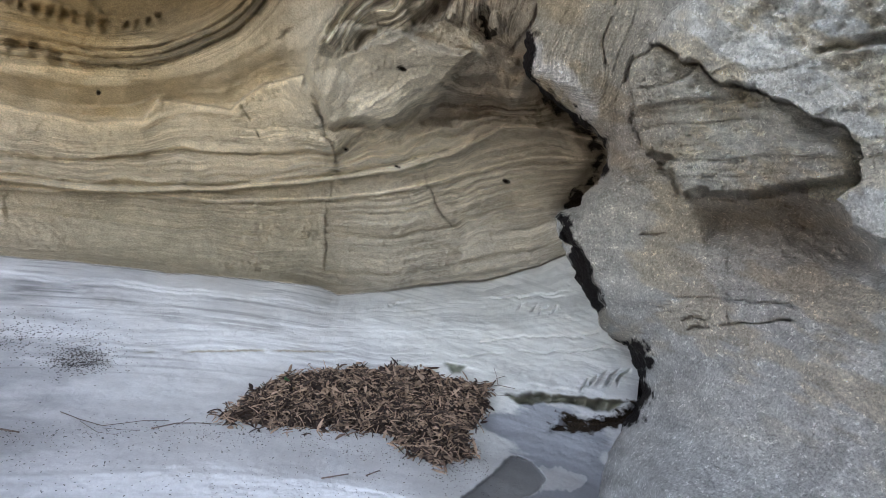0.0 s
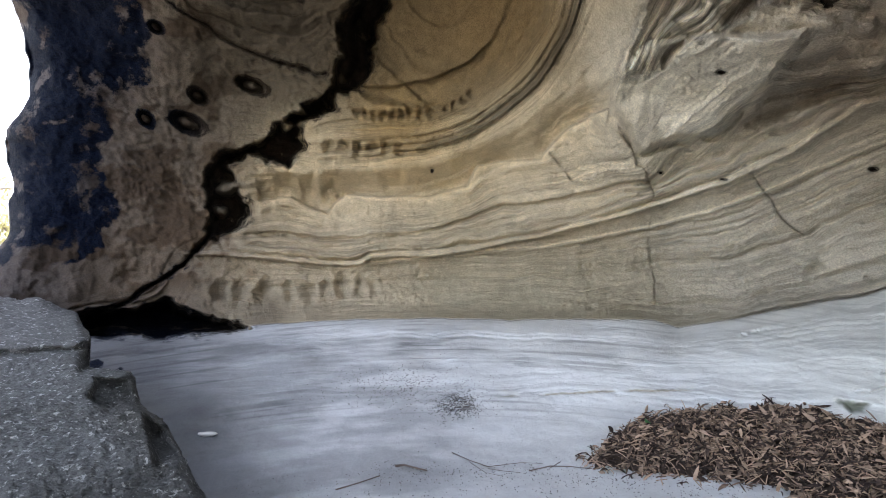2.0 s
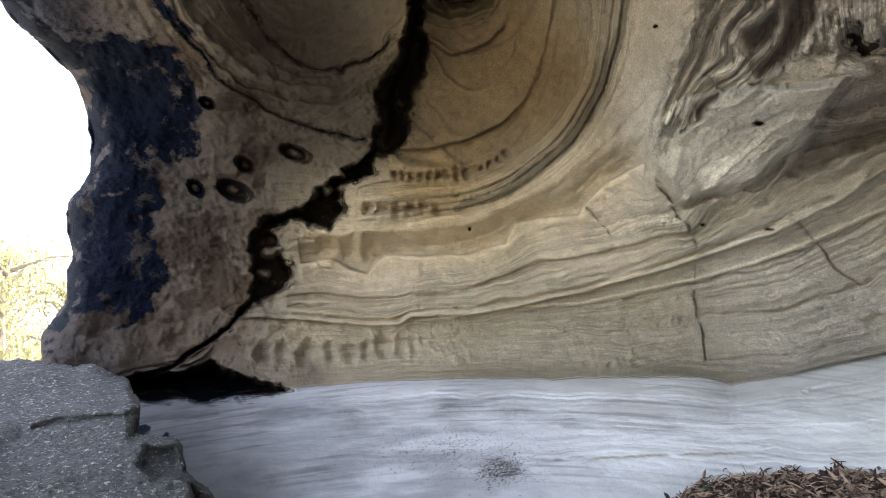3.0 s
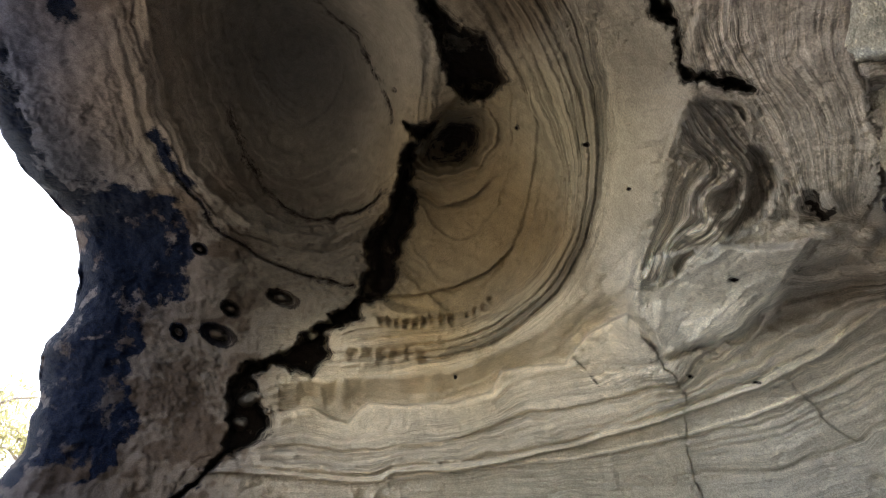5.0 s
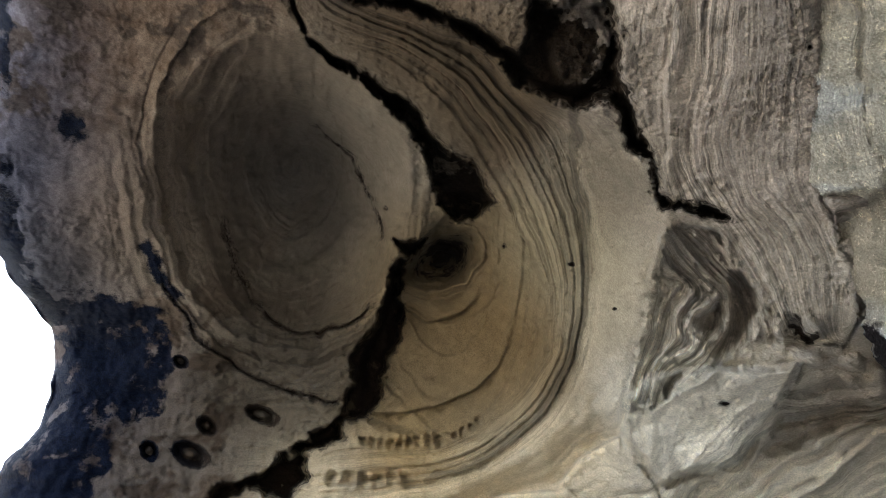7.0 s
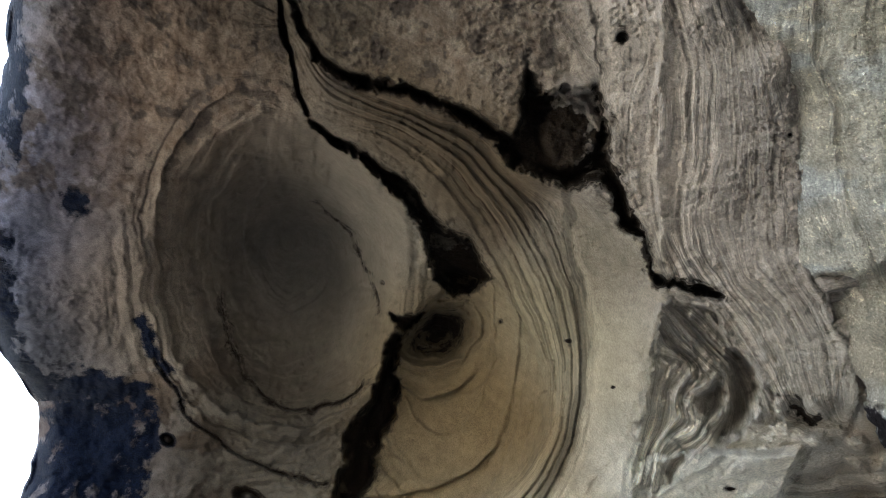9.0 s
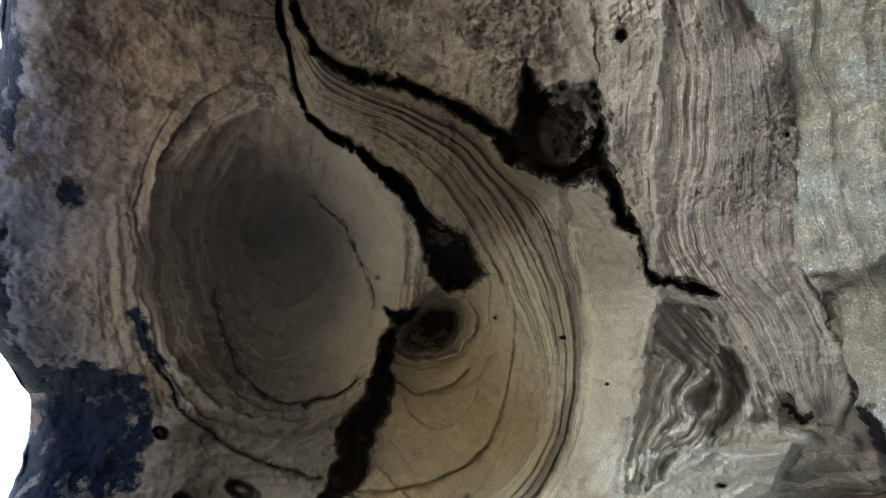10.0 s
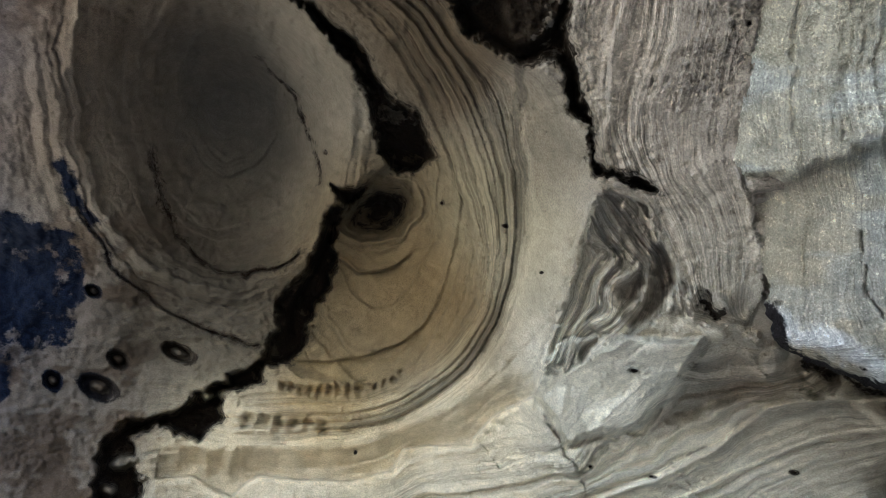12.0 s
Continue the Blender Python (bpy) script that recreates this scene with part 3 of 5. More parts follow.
S = S * (1 - streaks - fold_zone) + (streaks + fold_zone) * flow


def bed_table(mean, sharp, seed):
    """Beds of uneven thickness that stand out or lie back, as a curve over the bedding coordinate."""
    rng = np.random.RandomState(seed)
    x = np.linspace(-6, 8, 28000)
    cuts = np.cumsum(rng.gamma(2.0, mean / 2.0, int(16 / mean))) - 6
    level = rng.uniform(-1, 1, len(cuts) + 1)
    y = level[np.searchsorted(cuts, x)]
    k = max(3, int(mean * sharp * 2000))
    y = np.convolve(np.pad(y, k, mode="edge"), np.ones(k) / k, "same")[k:-k]
    return x, y


def bedded(S, mean, sharp, seed):
    return np.interp(S, *bed_table(mean, sharp, seed)).astype(np.float32)


drift = 0.04 * rough(U * 0.07, V * 0.07, 2, 0.5, 8)
beds = 0.8 * bedded(S + drift, 0.11, 0.15, 1) + 0.6 * bedded(S - drift, 0.045, 0.4, 2)
fine_beds = 0.8 * bedded(S * 3.5 - 3, 0.16, 0.14, 1) + 0.5 * bedded(S * 3.5 - 3 - drift, 0.07, 0.35, 2)
wall_zone = (1 - ease(below, -0.6, 0.2))
belt = ease(S, 1.93, 2.05) * (1 - ease(S, 2.7, 2.9)) * ease(U, -18, -6)
shelf = ease(S, 0.98, 1.02) * (1 - ease(S, 1.3, 1.45)) * (1 - ease(U, 36, 40))
lam = np.full(U.shape, 0.3, np.float32) + 0.08 * (1 - ease(S, 0.9, 1.0)) * (V < -14) + 0.4 * belt + 0.3 * fold_zone + 0.3 * streaks + 0.45 * shelf + 0.3 * ease(U, 24, 32) * (1 - ease(V, -12, -9))
on_lip = ease(-U, 18, 23) * ease(V, -34.5, -32)
in_hollows = np.maximum(1 - ease(np.hypot((U + 16.6) / 12.4, (V - 7.0) / 15.5), 0.85, 1.1), 1 - ease(np.hypot((U - 0.6) / 8.4, (V + 5.4) / 12.4), 0.85, 1.0))
lam = lam * (1 - 0.7 * in_hollows) * (1 - 0.93 * on_lip)
lam = lam * (1 - 0.75 * ease(far_from(U, V, [(15.5, 9), (15.8, 0), (15.2, -8), (12.5, -13.5), (9.5, -18.5), (0, -23.2), (-16, -23.8)], 6), 2.6, 0.8))      # smooth strips
R = R + wall_zone * (1 - 0.6 * in_hollows) * (1 - 0.8 * on_lip) * (beds * (0.012 + 0.022 * ease(U, 17, 26) + (0.034 - 0.014 * ease(V, 4, 12)) * belt + 0.042 * shelf) * (1 - fold_zone) * (1 - streaks) + fold_zone * 0.016 * bedded(S * 3.5 - 3, 0.06, 0.25, 35) + fine_beds * (0.026 * fold_zone + 0.012 * streaks))
# two hard beds stand proud, with sloping tops and a notch above


def above(line, reach=4.0):
    """Signed distance to a line that runs from left to right, positive above it."""
    lu, lv = U + 0.25 * (wu - U), V + 0.25 * (wv - V)
    return far_from(lu, lv, line, reach) * np.where(lv > line_v(line, lu), 1, -1)


west = 1 - ease(far_from(U, V, LEDGE, 9), 3.0, 5.0)
led = above(LEDGE, 5.0)
shelf_v = 0.7 * (0.75 + 0.5 * rough(U * 0.08, V * 0.02, 2, 0.5, 64))
R = R - west * wall_zone * (0.085 * np.clip(-led / shelf_v, 0, 1) * (1 - ease(-led, shelf_v, shelf_v + 0.2)) + 0.03 * ease(led, -3.2, -0.9) * (1 - ease(led, -0.3, 0.0)))
R = R + west * wall_zone * 0.02 * (1 - ease(np.abs(led - 0.12), 0.06, 0.2)) * ease(rough(U * 0.25, V * 0.1, 3, 0.5, 58), -0.1, 0.2)
cream = above(CREAM_LINE, 4.0)
here = (U < 15.2) & (U > -19.6)
R = R + wall_zone * here * (0.09 * ease(cream, -0.05, 0.12) * (1 - ease(cream, 0.6, 3.0)) - 0.04 * ease(cream, -2.0, -0.1) * (1 - ease(cream, -0.1, 0.1)))
low_led = above(LOW_LEDGE)
low = np.abs(low_led)
R = R - 0.035 * np.clip(-low_led / 0.28, 0, 1) * (1 - ease(-low_led, 0.28, 0.42)) * wall_zone
# broad slab that hangs before the upper wall, with the hollow beside it
blocks = ease(rough(U * 0.22, V * 0.22, 2, 0.5, 38), -0.05, 0.05) + ease(rough(U * 0.3, V * 0.2, 2, 0.5, 39), 0.0, 0.08)
R = R - 0.035 * blocks * fold_zone        # broken blocks
slab = depth_in(wu, wv, [(15.2, -16.0), (15.8, -13.2), (17.9, -10.7), (22.7, -9.7), (27.4, -9.8), (30.9, -9.3), (30.0, -11.6), (28.1, -14.5), (25.2, -18.6), (18.4, -20.5)])
R = R - 0.16 * (1 - ease(slab, -0.45, 0.15)) + 0.05 * (1 - ease(slab, -4.0, -0.5)) + (0.012 + 0.055 * ease((U - 23) * 0.7 - (V + 15.5), -1.0, 1.5)) * (1 - ease(np.abs(slab - 0.3), 0.1, 0.35)) * ease(rough(U * 0.3, V * 0.3, 3, 0.6, 30), -0.35, 0.15)
brown = depth_in(wu, wv, [(30.0, -11.6), (33.4, -10.1), (36.3, -12.4), (35.4, -14.1), (31.2, -16.2), (26.2, -19.0)])
R = R + 0.16 * (1 - ease(brown, -1.0, 0.2))
for ring_, deep in (([(22.3, -5.0), (23.6, -4.2), (24.9, -3.4), (25.2, -4.7), (24.6, -6.0), (23.4, -6.8), (22.6, -6.7)], 0.13),
                    ([(18.8, -11.7), (19.9, -10.3), (21.4, -9.6), (22.6, -9.7), (23.3, -9.8), (21.7, -10.8), (20.4, -12.1), (19.4, -13.0)], 0.13),
                    ([(25.2, -0.4), (26.6, -0.7), (27.9, -2.5), (28.2, -4.5), (27.2, -6.1), (25.6, -8.2), (23.8, -9.3), (23.5, -8.3), (25.1, -5.8), (25.5, -3.7)], 0.16)):
    hollow = depth_in(wu, wv, ring_)
    R = R + deep * (1 - ease(hollow, -0.7, 0.1))
    brown = np.minimum(brown, hollow + 0.3)
for k, line in enumerate(FOLDS[1:4]):                        # hard pale beds in the fold
    R = R - (0.035, 0.025, 0.02)[k] * (1 - ease(far_from(wu, wv, line, 3), 0.1, 0.38))
knot = depth_in(wu, wv, [(29.6, -4.5), (31.7, -5.4), (33.7, -6.3), (31.8, -8.3), (29.6, -7.9)])
R = R + 0.10 * (1 - ease(knot, -1.2, 0.3))
# roof strip steps down to the streaked rock beyond the seam, and to the folds
fold_u = U - np.interp(V, [p[1] for p in FOLD[::-1]], [p[0] for p in FOLD[::-1]]) + 0.8 * rough(U * 0.2, V * 0.2, 3, 0.5, 37)
R = R - 0.05 * ease(np.abs(fold_u), 1.5, 0.0) * ease(fold_u, -0.15, 0.3) * ease(V, -18, -14) + 0.09 * ease(fold_u, 0.2, 2.5) * fold_zone
# large roof hollow, with rings
q1 = np.hypot((wu + 16.6) / 12.4, (wv - 7.0) / 15.5)
q1 = q1 + 0.06 * rough(U * 0.09, V * 0.09, 3, 0.5, 31)
q1b = np.hypot((wu + 15.5) / 9.0, (wv - 6.0) / 13.5) + 0.05 * rough(U * 0.1, V * 0.1, 2, 0.5, 32)
q1r = np.hypot((wu + 15.8) / 12.0, (wv - 9.5) / 17.0) + 0.07 * rough(U * 0.08, V * 0.08, 3, 0.5, 36)
rings = (0.035 * bedded(q1r * 6 - 3, 0.5, 0.08, 5) + 0.016 * bedded(q1r * 6 - 3, 0.16, 0.2, 6)) * (0.3 + 0.7 * np.maximum(1 - ease(V, -2, 12), 1 - ease(U, -24, -17)))
gash_u = U - np.interp(V, [-23, -21, -19.4, -17, -15.3, -12.3, -9.4, -6.1, -1.6, 2.3, 5.6, 12.5, 20, 30], [-21, -17.2, -15.1, -14, -10.6, -9.2, -9.3, -7.6, -6.4, -3.6, -0.2, -3.6, -10.3, -16])
open_side = ease(gash_u, -0.4, 0.6)
bowl = (1 - open_side) * np.clip(1 - np.clip(q1, 0, 1) ** 2, 0, 1)
R = R + 1.15 * bowl ** 1.4 + (1 - open_side) * (rings * (1 - ease(q1, 1.0, 1.35)) + 0.22 * (1 - ease(q1b, 0.3, 1.0)) + 0.05 * (1 - ease(q1b, 0.97, 1.0)))
# two open ring cracks in it
# dark film and crust, and the shade painted into gaps and holes
film_shade = np.full(U.shape, 6.0, np.float32)


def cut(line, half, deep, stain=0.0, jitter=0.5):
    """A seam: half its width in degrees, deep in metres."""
    global R, film_shade
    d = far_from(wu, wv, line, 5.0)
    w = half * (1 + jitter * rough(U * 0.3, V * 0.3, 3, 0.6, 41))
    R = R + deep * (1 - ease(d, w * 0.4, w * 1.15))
    film_shade = np.minimum(film_shade, d - w - stain)


cut([(-18.4, -5.0), (-16.2, -6.6), (-13.6, -7.0), (-11.0, -5.9), (-8.8, -4.6)], 0.15, 0.06, 0.0)
cut([(-22.4, 4.7), (-21.7, 0.4), (-20.0, -3.4), (-17.3, -6.0)], 0.13, 0.06, 0.02)
cut([(-28.0, -1.5), (-24.8, -6.7), (-21.2, -9.9), (-16.0, -12.6), (-11.8, -13.3)], 0.14, 0.05, -0.02)
cut([(-13.5, 13.9), (-10.2, 10.5), (-7.9, 6.0), (-7.3, 2.6)], 0.10, 0.04, -0.1)
# ochre hollow and the little pit in it
q2 = np.hypot((wu - 0.6) / np.where(wu < 0.6, 16.0, 8.4), (wv + 5.4) / 12.4) + 0.02 * rough(U * 0.1, V * 0.1, 2, 0.5, 34)
R = R + open_side * (0.30 * np.clip(1 - np.clip(q2, 0, 1) ** 2, 0, 1) + 0.10 * (1 - ease(q2, 0.93, 1.0)) + 0.02 * bedded(np.hypot((wu + 1.0) / 8.0, (wv - 1.5) / 17.0) * 6 - 3, 0.4, 0.25, 7) * (1 - ease(q2, 0.9, 1.0)))
tilt_u, tilt_v = 0.9 * (wu + 1.4) + 0.43 * (wv - 0.4), -0.43 * (wu + 1.4) + 0.9 * (wv - 0.4)
q3 = np.hypot(tilt_u / 4.2, tilt_v / 2.9)
R = R + 0.50 * np.clip(1 - np.clip(q3, 0, 1) ** 2, 0, 1) + 0.05 * (1 - ease(q3, 0.95, 1.02)) + 0.05 * (1 - ease(np.hypot((wu + 1.0) / 5.4, (wv + 1.6) / 4.4), 0.93, 1.0))
R = R + 0.03 * bedded(q3 * 4 - 3, 0.35, 0.3, 9) * (1 - ease(q3, 1.2, 1.6))
# seams cut deep into the roof, their crust and shade both painted black


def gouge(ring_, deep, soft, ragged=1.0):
    global R, film_shade
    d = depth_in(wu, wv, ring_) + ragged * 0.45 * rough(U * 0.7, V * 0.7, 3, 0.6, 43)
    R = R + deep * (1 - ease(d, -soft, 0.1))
    film_shade = np.minimum(film_shade, d + 0.15)


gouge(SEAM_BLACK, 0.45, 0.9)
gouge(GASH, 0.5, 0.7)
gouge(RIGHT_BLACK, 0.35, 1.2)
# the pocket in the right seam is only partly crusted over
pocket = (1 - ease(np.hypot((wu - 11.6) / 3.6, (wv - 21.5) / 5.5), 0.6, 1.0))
film_shade = film_shade + pocket * (1.5 + 0.22 * (V - 21) + 3.2 * rough(U * 0.35, V * 0.35, 4, 0.65, 65))
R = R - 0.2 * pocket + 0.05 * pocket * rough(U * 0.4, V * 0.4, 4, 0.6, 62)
# gap under the lip's foot, its shadow painted on as well
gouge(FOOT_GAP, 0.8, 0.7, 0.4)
cut(SEAM_TOP[:4], 0.3, 0.2, 0.0)
cut(SEAM_LOW[8:], 0.25, 0.2, 0.0)
film_shade = np.minimum(film_shade, depth_in(wu, wv, LIP_FILM) + 0.3 + 2.0 * rough(U * 0.22, V * 0.22, 4, 0.6, 45))
film_shade = np.minimum(film_shade, depth_in(wu, wv, LIP_FILM_LOW) + 0.2 + 2.4 * rough(U * 0.22, V * 0.22, 4, 0.6, 44))
film_shade = np.minimum(film_shade, 2.2 + 6 * rough(U * 0.12, V * 0.16, 4, 0.6, 46) + 7 * ease(U, -36, -29) + 9 * ease(V, -4, 12))       # blotches down the lip
# little pit painted darker towards its deep middle
film_shade = np.minimum(film_shade, q3 * 3.0 - 1.9)
film_shade = np.minimum(film_shade, knot + 0.9 + 1.5 * rough(U * 0.5, V * 0.5, 3, 0.6, 47))
film_shade = np.minimum(film_shade, far_from(wu, wv, [(-29.2, 2.3), (-28.4, -0.2), (-27.0, -2.6)], 4) - 0.5)
film_shade = np.minimum(film_shade, np.hypot((wu + 35) / 1.6, (wv - 12.5) / 3.4) * 2 - 0.9 + 1.5 * rough(U * 0.4, V * 0.4, 3, 0.6, 48))
cut(CRACK_A, 0.07, 0.05, -1.0)
cut(CRACK_B, 0.06, 0.05, -1.0)
cut([(9.6, -20.6), (11.0, -22.2), (12.4, -24.0)], 0.05, 0.03, -0.4)
cut([(-7.6, -35), (-7.9, -32.4)], 0.05, 0.03, -0.5)
# lumps left standing in the gash
for hu, hv, ha, hb, hd in ((-16.0, -18.3, 0.9, 0.55, 0.4), (-22.6, -24.0, 1.3, 1.0, 0.4), (-23.2, -26.2, 0.9, 0.8, 0.35)):
    qh = np.hypot((wu - hu) / ha, (wv - hv) / hb)
    R = R - hd * (1 - ease(qh, 0.3, 1.0))
    film_shade = np.where(qh < 1.4, np.maximum(film_shade, 1.2 - qh * 1.5), film_shade)
for hu, hv, ha, hb in ((-28.6, -16.8, 0.9, 1.0), (-25.1, -17.4, 1.9, 1.3), (-23.8, -15.0, 1.1, 1.0), (-18.9, -14.3, 1.8, 1.0), (-26.3, -8.9, 0.8, 0.7)):
    qh = np.hypot((U - hu) / (0.84 * ha), (V - hv + 0.35 * (U - hu)) / (0.84 * hb))
    R = R + 0.14 * (1 - ease(qh, 0.55, 1.05)) - 0.1 * (1 - ease(qh, 0.2, 0.5))
    film_shade = np.minimum(film_shade, (np.abs(qh - 0.78) - 0.3) * 3.5)
# small holes, the shade inside them painted dark
for hu, hv, ha, hb in ((24.6, -13.1, 0.45, 0.22), (15.2, -4.4, 0.2, 0.16), (-7.0, 5.6, 0.22, 0.2), (4.7, 1.7, 0.2, 0.22), (11.2, -0.1, 0.3, 0.25), (-1.9, -23.0, 0.2, 0.2), (16.2, 30.2, 0.7, 0.7), (31, 20, 0.2, 0.2),
                       (26.5, -22.8, 0.3, 0.14), (20.8, -22.6, 0.25, 0.15), (38.5, -20.5, 0.4, 0.2)):
    qh = np.hypot((U - hu) / ha, (V - hv) / hb)
    R = R + 0.05 * (1 - ease(qh, 0.4, 1.2))
    film_shade = np.minimum(film_shade, (qh - 1.1) * 0.7 + 0.1)
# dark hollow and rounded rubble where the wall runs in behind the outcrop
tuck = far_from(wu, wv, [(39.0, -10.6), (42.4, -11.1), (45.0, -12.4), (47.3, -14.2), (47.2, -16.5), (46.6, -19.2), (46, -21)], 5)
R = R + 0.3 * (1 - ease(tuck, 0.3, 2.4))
# the recess's shadow is painted on here along with a black stain
film_shade = np.minimum(film_shade, tuck - 0.25 + 1.2 * rough(U * 0.4, V * 0.4, 3, 0.6, 74))
for hu, hv, ha, hb in ((36.7, -10.3, 1.2, 1.5), (39.3, -11.8, 0.8, 0.7), (41.2, -12.7, 1.1, 0.9), (34.8, -8.9, 0.9, 0.7), (31.9, -8.7, 1.6, 0.8), (38.8, -13.6, 1.1, 0.7), (32.1, -5.9, 1.2, 1.3), (43.2, -13.9, 0.9, 1.1)):
    R = R - 0.13 * (1 - ease(np.hypot((wu - hu) / ha, (wv - hv) / hb), 0.35, 1.05))
# ledges that ring the ochre hollow
for line in ([(-10.2, -14.3), (-9.0, -14.6), (-5.7, -14.7), (-1.5, -13.9), (1.8, -12.4), (4.6, -9.8)], [(-5.6, -3.4), (-5.3, -4.4), (-3.0, -6.0), (0.4, -5.1), (2.8, -2.9)]):
    ring_d = above(line, 4.0)
    span = ease(U, line[0][0] - 0.5, line[0][0] + 0.5) * (1 - ease(U, line[-1][0] - 2, line[-1][0]))
    R = R + span * (0.05 * (1 - ease(ring_d, -0.12, 0.0)) * ease(ring_d, -2.4, -0.2) - 0.03 * ease(ring_d, -0.05, 0.1) * (1 - ease(ring_d, 0.1, 1.2)))
# rows of little scoops
for (a, b), n, size in ((((-9.9, -17.1), (-1.6, -17.2)), 9, 0.6), (((-1.0, -16.9), (2.6, -15.0)), 4, 0.5), (((-12.9, -20.2), (-4.6, -20.7)), 6, 0.8)):
    for k in range(n):
        f = (k + 0.5) / n
        cu, cv = a[0] + f * (b[0] - a[0]), a[1] + f * (b[1] - a[1]) - 0.3 * math.sin(f * 3.1)
        R = R + 0.095 * (1 - ease(np.hypot((wu - cu) / size, (wv - cv) / (size * 1.2)), 0.1, 1.05))
# flutes low on the back wall
for cu, cv, w, h, dp in ((-24.2, -34.4, 0.9, 1.6, 0.1), (-22.3, -34.6, 0.7, 1.5, 0.08), (-19.7, -35.0, 0.9, 1.9, 0.1), (-17.3, -35.2, 0.6, 1.6, 0.07), (-15.3, -35.3, 0.7, 1.7, 0.08),
                         (-13.4, -35.2, 0.5, 1.6, 0.06), (-11.6, -34.9, 0.6, 2.0, 0.08), (-9.8, -35.0, 0.5, 1.8, 0.07), (-8.4, -35.4, 0.5, 1.4, 0.05), (10.0, -37.3, 0.5, 0.5, 0.05),
                         (12.4, -37.4, 0.6, 0.6, 0.06), (15, -37, 0.5, 0.7, 0.04), (35.6, -30.4, 0.7, 0.7, 0.08)):
    R = R + 0.95 * dp * (1 - ease(np.hypot((wu - cu) / (1.55 * w), (wv - cv) / h), 0.1, 1.0))
# pale steps on the floor below the wall
floor_zone = ease(below, 0.0, 0.5)
steps = bedded(S, 0.16, 0.12, 11) + 0.6 * bedded(S, 0.05, 0.2, 12)
R = R + floor_zone * ((0.007 + 0.008 * ease(S, -0.4, -0.1)) * steps * ease(S, -0.95, -0.75) * (1 - 0.7 * ease(U, 36, 46)) + 0.03 * rough(U * 0.06, V * 0.2, 3, 0.5, 53) + 0.006 * rough(U * 0.5, V * 1.2, 4, 0.5, 54))
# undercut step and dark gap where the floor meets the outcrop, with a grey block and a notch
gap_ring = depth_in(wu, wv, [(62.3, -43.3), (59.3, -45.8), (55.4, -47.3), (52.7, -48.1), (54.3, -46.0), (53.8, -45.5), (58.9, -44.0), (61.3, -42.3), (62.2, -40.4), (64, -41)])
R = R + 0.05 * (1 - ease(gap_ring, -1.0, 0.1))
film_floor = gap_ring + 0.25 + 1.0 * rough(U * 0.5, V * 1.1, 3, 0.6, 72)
alcove = depth_in(wu, wv, [(47.0, -45.1), (51.3, -43.5), (58.2, -41.6), (61.6, -40.8), (60.0, -42.7), (57.2, -43.3), (53.1, -44.2), (49.0, -45.6)])
R = R + 0.14 * (1 - ease(alcove, -0.35, 0.1)) * (0.75 + 0.9 * wave(U * 0.75, V * 0.1, 92))
wash = depth_in(wu, wv, [(45.1, -47.5), (51.1, -45.3), (59.6, -44.0), (62.9, -53.2), (62, -60), (53.1, -58), (54.5, -53.9), (48.9, -50.4), (44.9, -49.4)]) + 1.5 * rough(U * 0.15, V * 0.5, 4, 0.6, 73)
dry = depth_in(wu, wv, [(53.3, -52.4), (56.8, -51.6), (59.9, -52.0), (58.9, -53.5), (54.9, -55.2)]) + 0.8 * rough(U * 0.5, V * 0.5, 3, 0.6, 76)
grey_block = depth_in(wu, wv, [(44.9, -59.4), (47.6, -56.0), (49.3, -52.9), (50.4, -51.8), (53.3, -52.4), (54.7, -53.4), (54.6, -55.3), (53.1, -56.7), (52, -60)])
R = R + 0.05 * (1 - ease(grey_block, -0.25, 0.1))
notch = depth_in(wu, wv, [(38.0, -43.6), (41.8, -42.6), (40.8, -44.2), (39.8, -44.3)])
R = R + 0.06 * (1 - ease(notch, -0.6, 0.1))
step_line = far_from(wu, wv, [(45.5, -45.2), (50, -43.4), (54, -42.3), (58.5, -41.4)], 4)
R = R + 0.02 * (1 - ease(step_line, 0.3, 0.75)) * (0.6 + 0.6 * wave(U * 0.9, V * 0.3, 91)) + 0.10 * ease(-(wv - line_v([(30, -52), (45.5, -45.2), (50, -43.4), (58.5, -41.4), (64, -40)], wu)), 0, 1.0) * ease(U, 44, 47) * (1 - ease(-V, 50, 54)) * 0.5
for cu, cv, w, h, dp in ((55.9, -40.6, 0.35, 1.0, 0.04), (56.8, -39.8, 0.4, 1.3, 0.05), (57.8, -39.0, 0.4, 1.6, 0.05), (58.9, -38.4, 0.4, 1.7, 0.05), (60.0, -38.0, 0.4, 1.6, 0.05), (47.8, -33.4, 0.25, 0.9, 0.03), (46.7, -33.7, 0.25, 0.8, 0.03),
                         (49.0, -33.0, 0.25, 0.8, 0.03), (45.3, -34.1, 0.25, 0.8, 0.02)):
    R = R + dp * (1 - ease(np.hypot((wu - cu - 0.35 * (wv - cv)) / w, (wv - cv) / h), 0.2, 1.0))
for line in ([(42, -39.6), (44.5, -38.5), (50, -36.4), (55.4, -33.9)], [(40, -42.0), (43.1, -40.8), (50, -38.4), (57.7, -35.1)], [(36, -35.8), (44, -33.4), (51, -29.8)], [(30, -38.0), (40, -35.0), (50, -30.9)]):
    R = R + 0.022 * ease(rough(U * 0.12, V * 0.12, 2, 0.5, 60), -0.25, 0.1) * (1 - ease(far_from(wu, wv, line, 2), 0.04, 0.2))
tight = ease(U, 26, 31) * (1 - ease(np.abs(below + 0.14), 0.07, 0.24))              # open bedding joint above the pale rock
R = R + 0.06 * tight
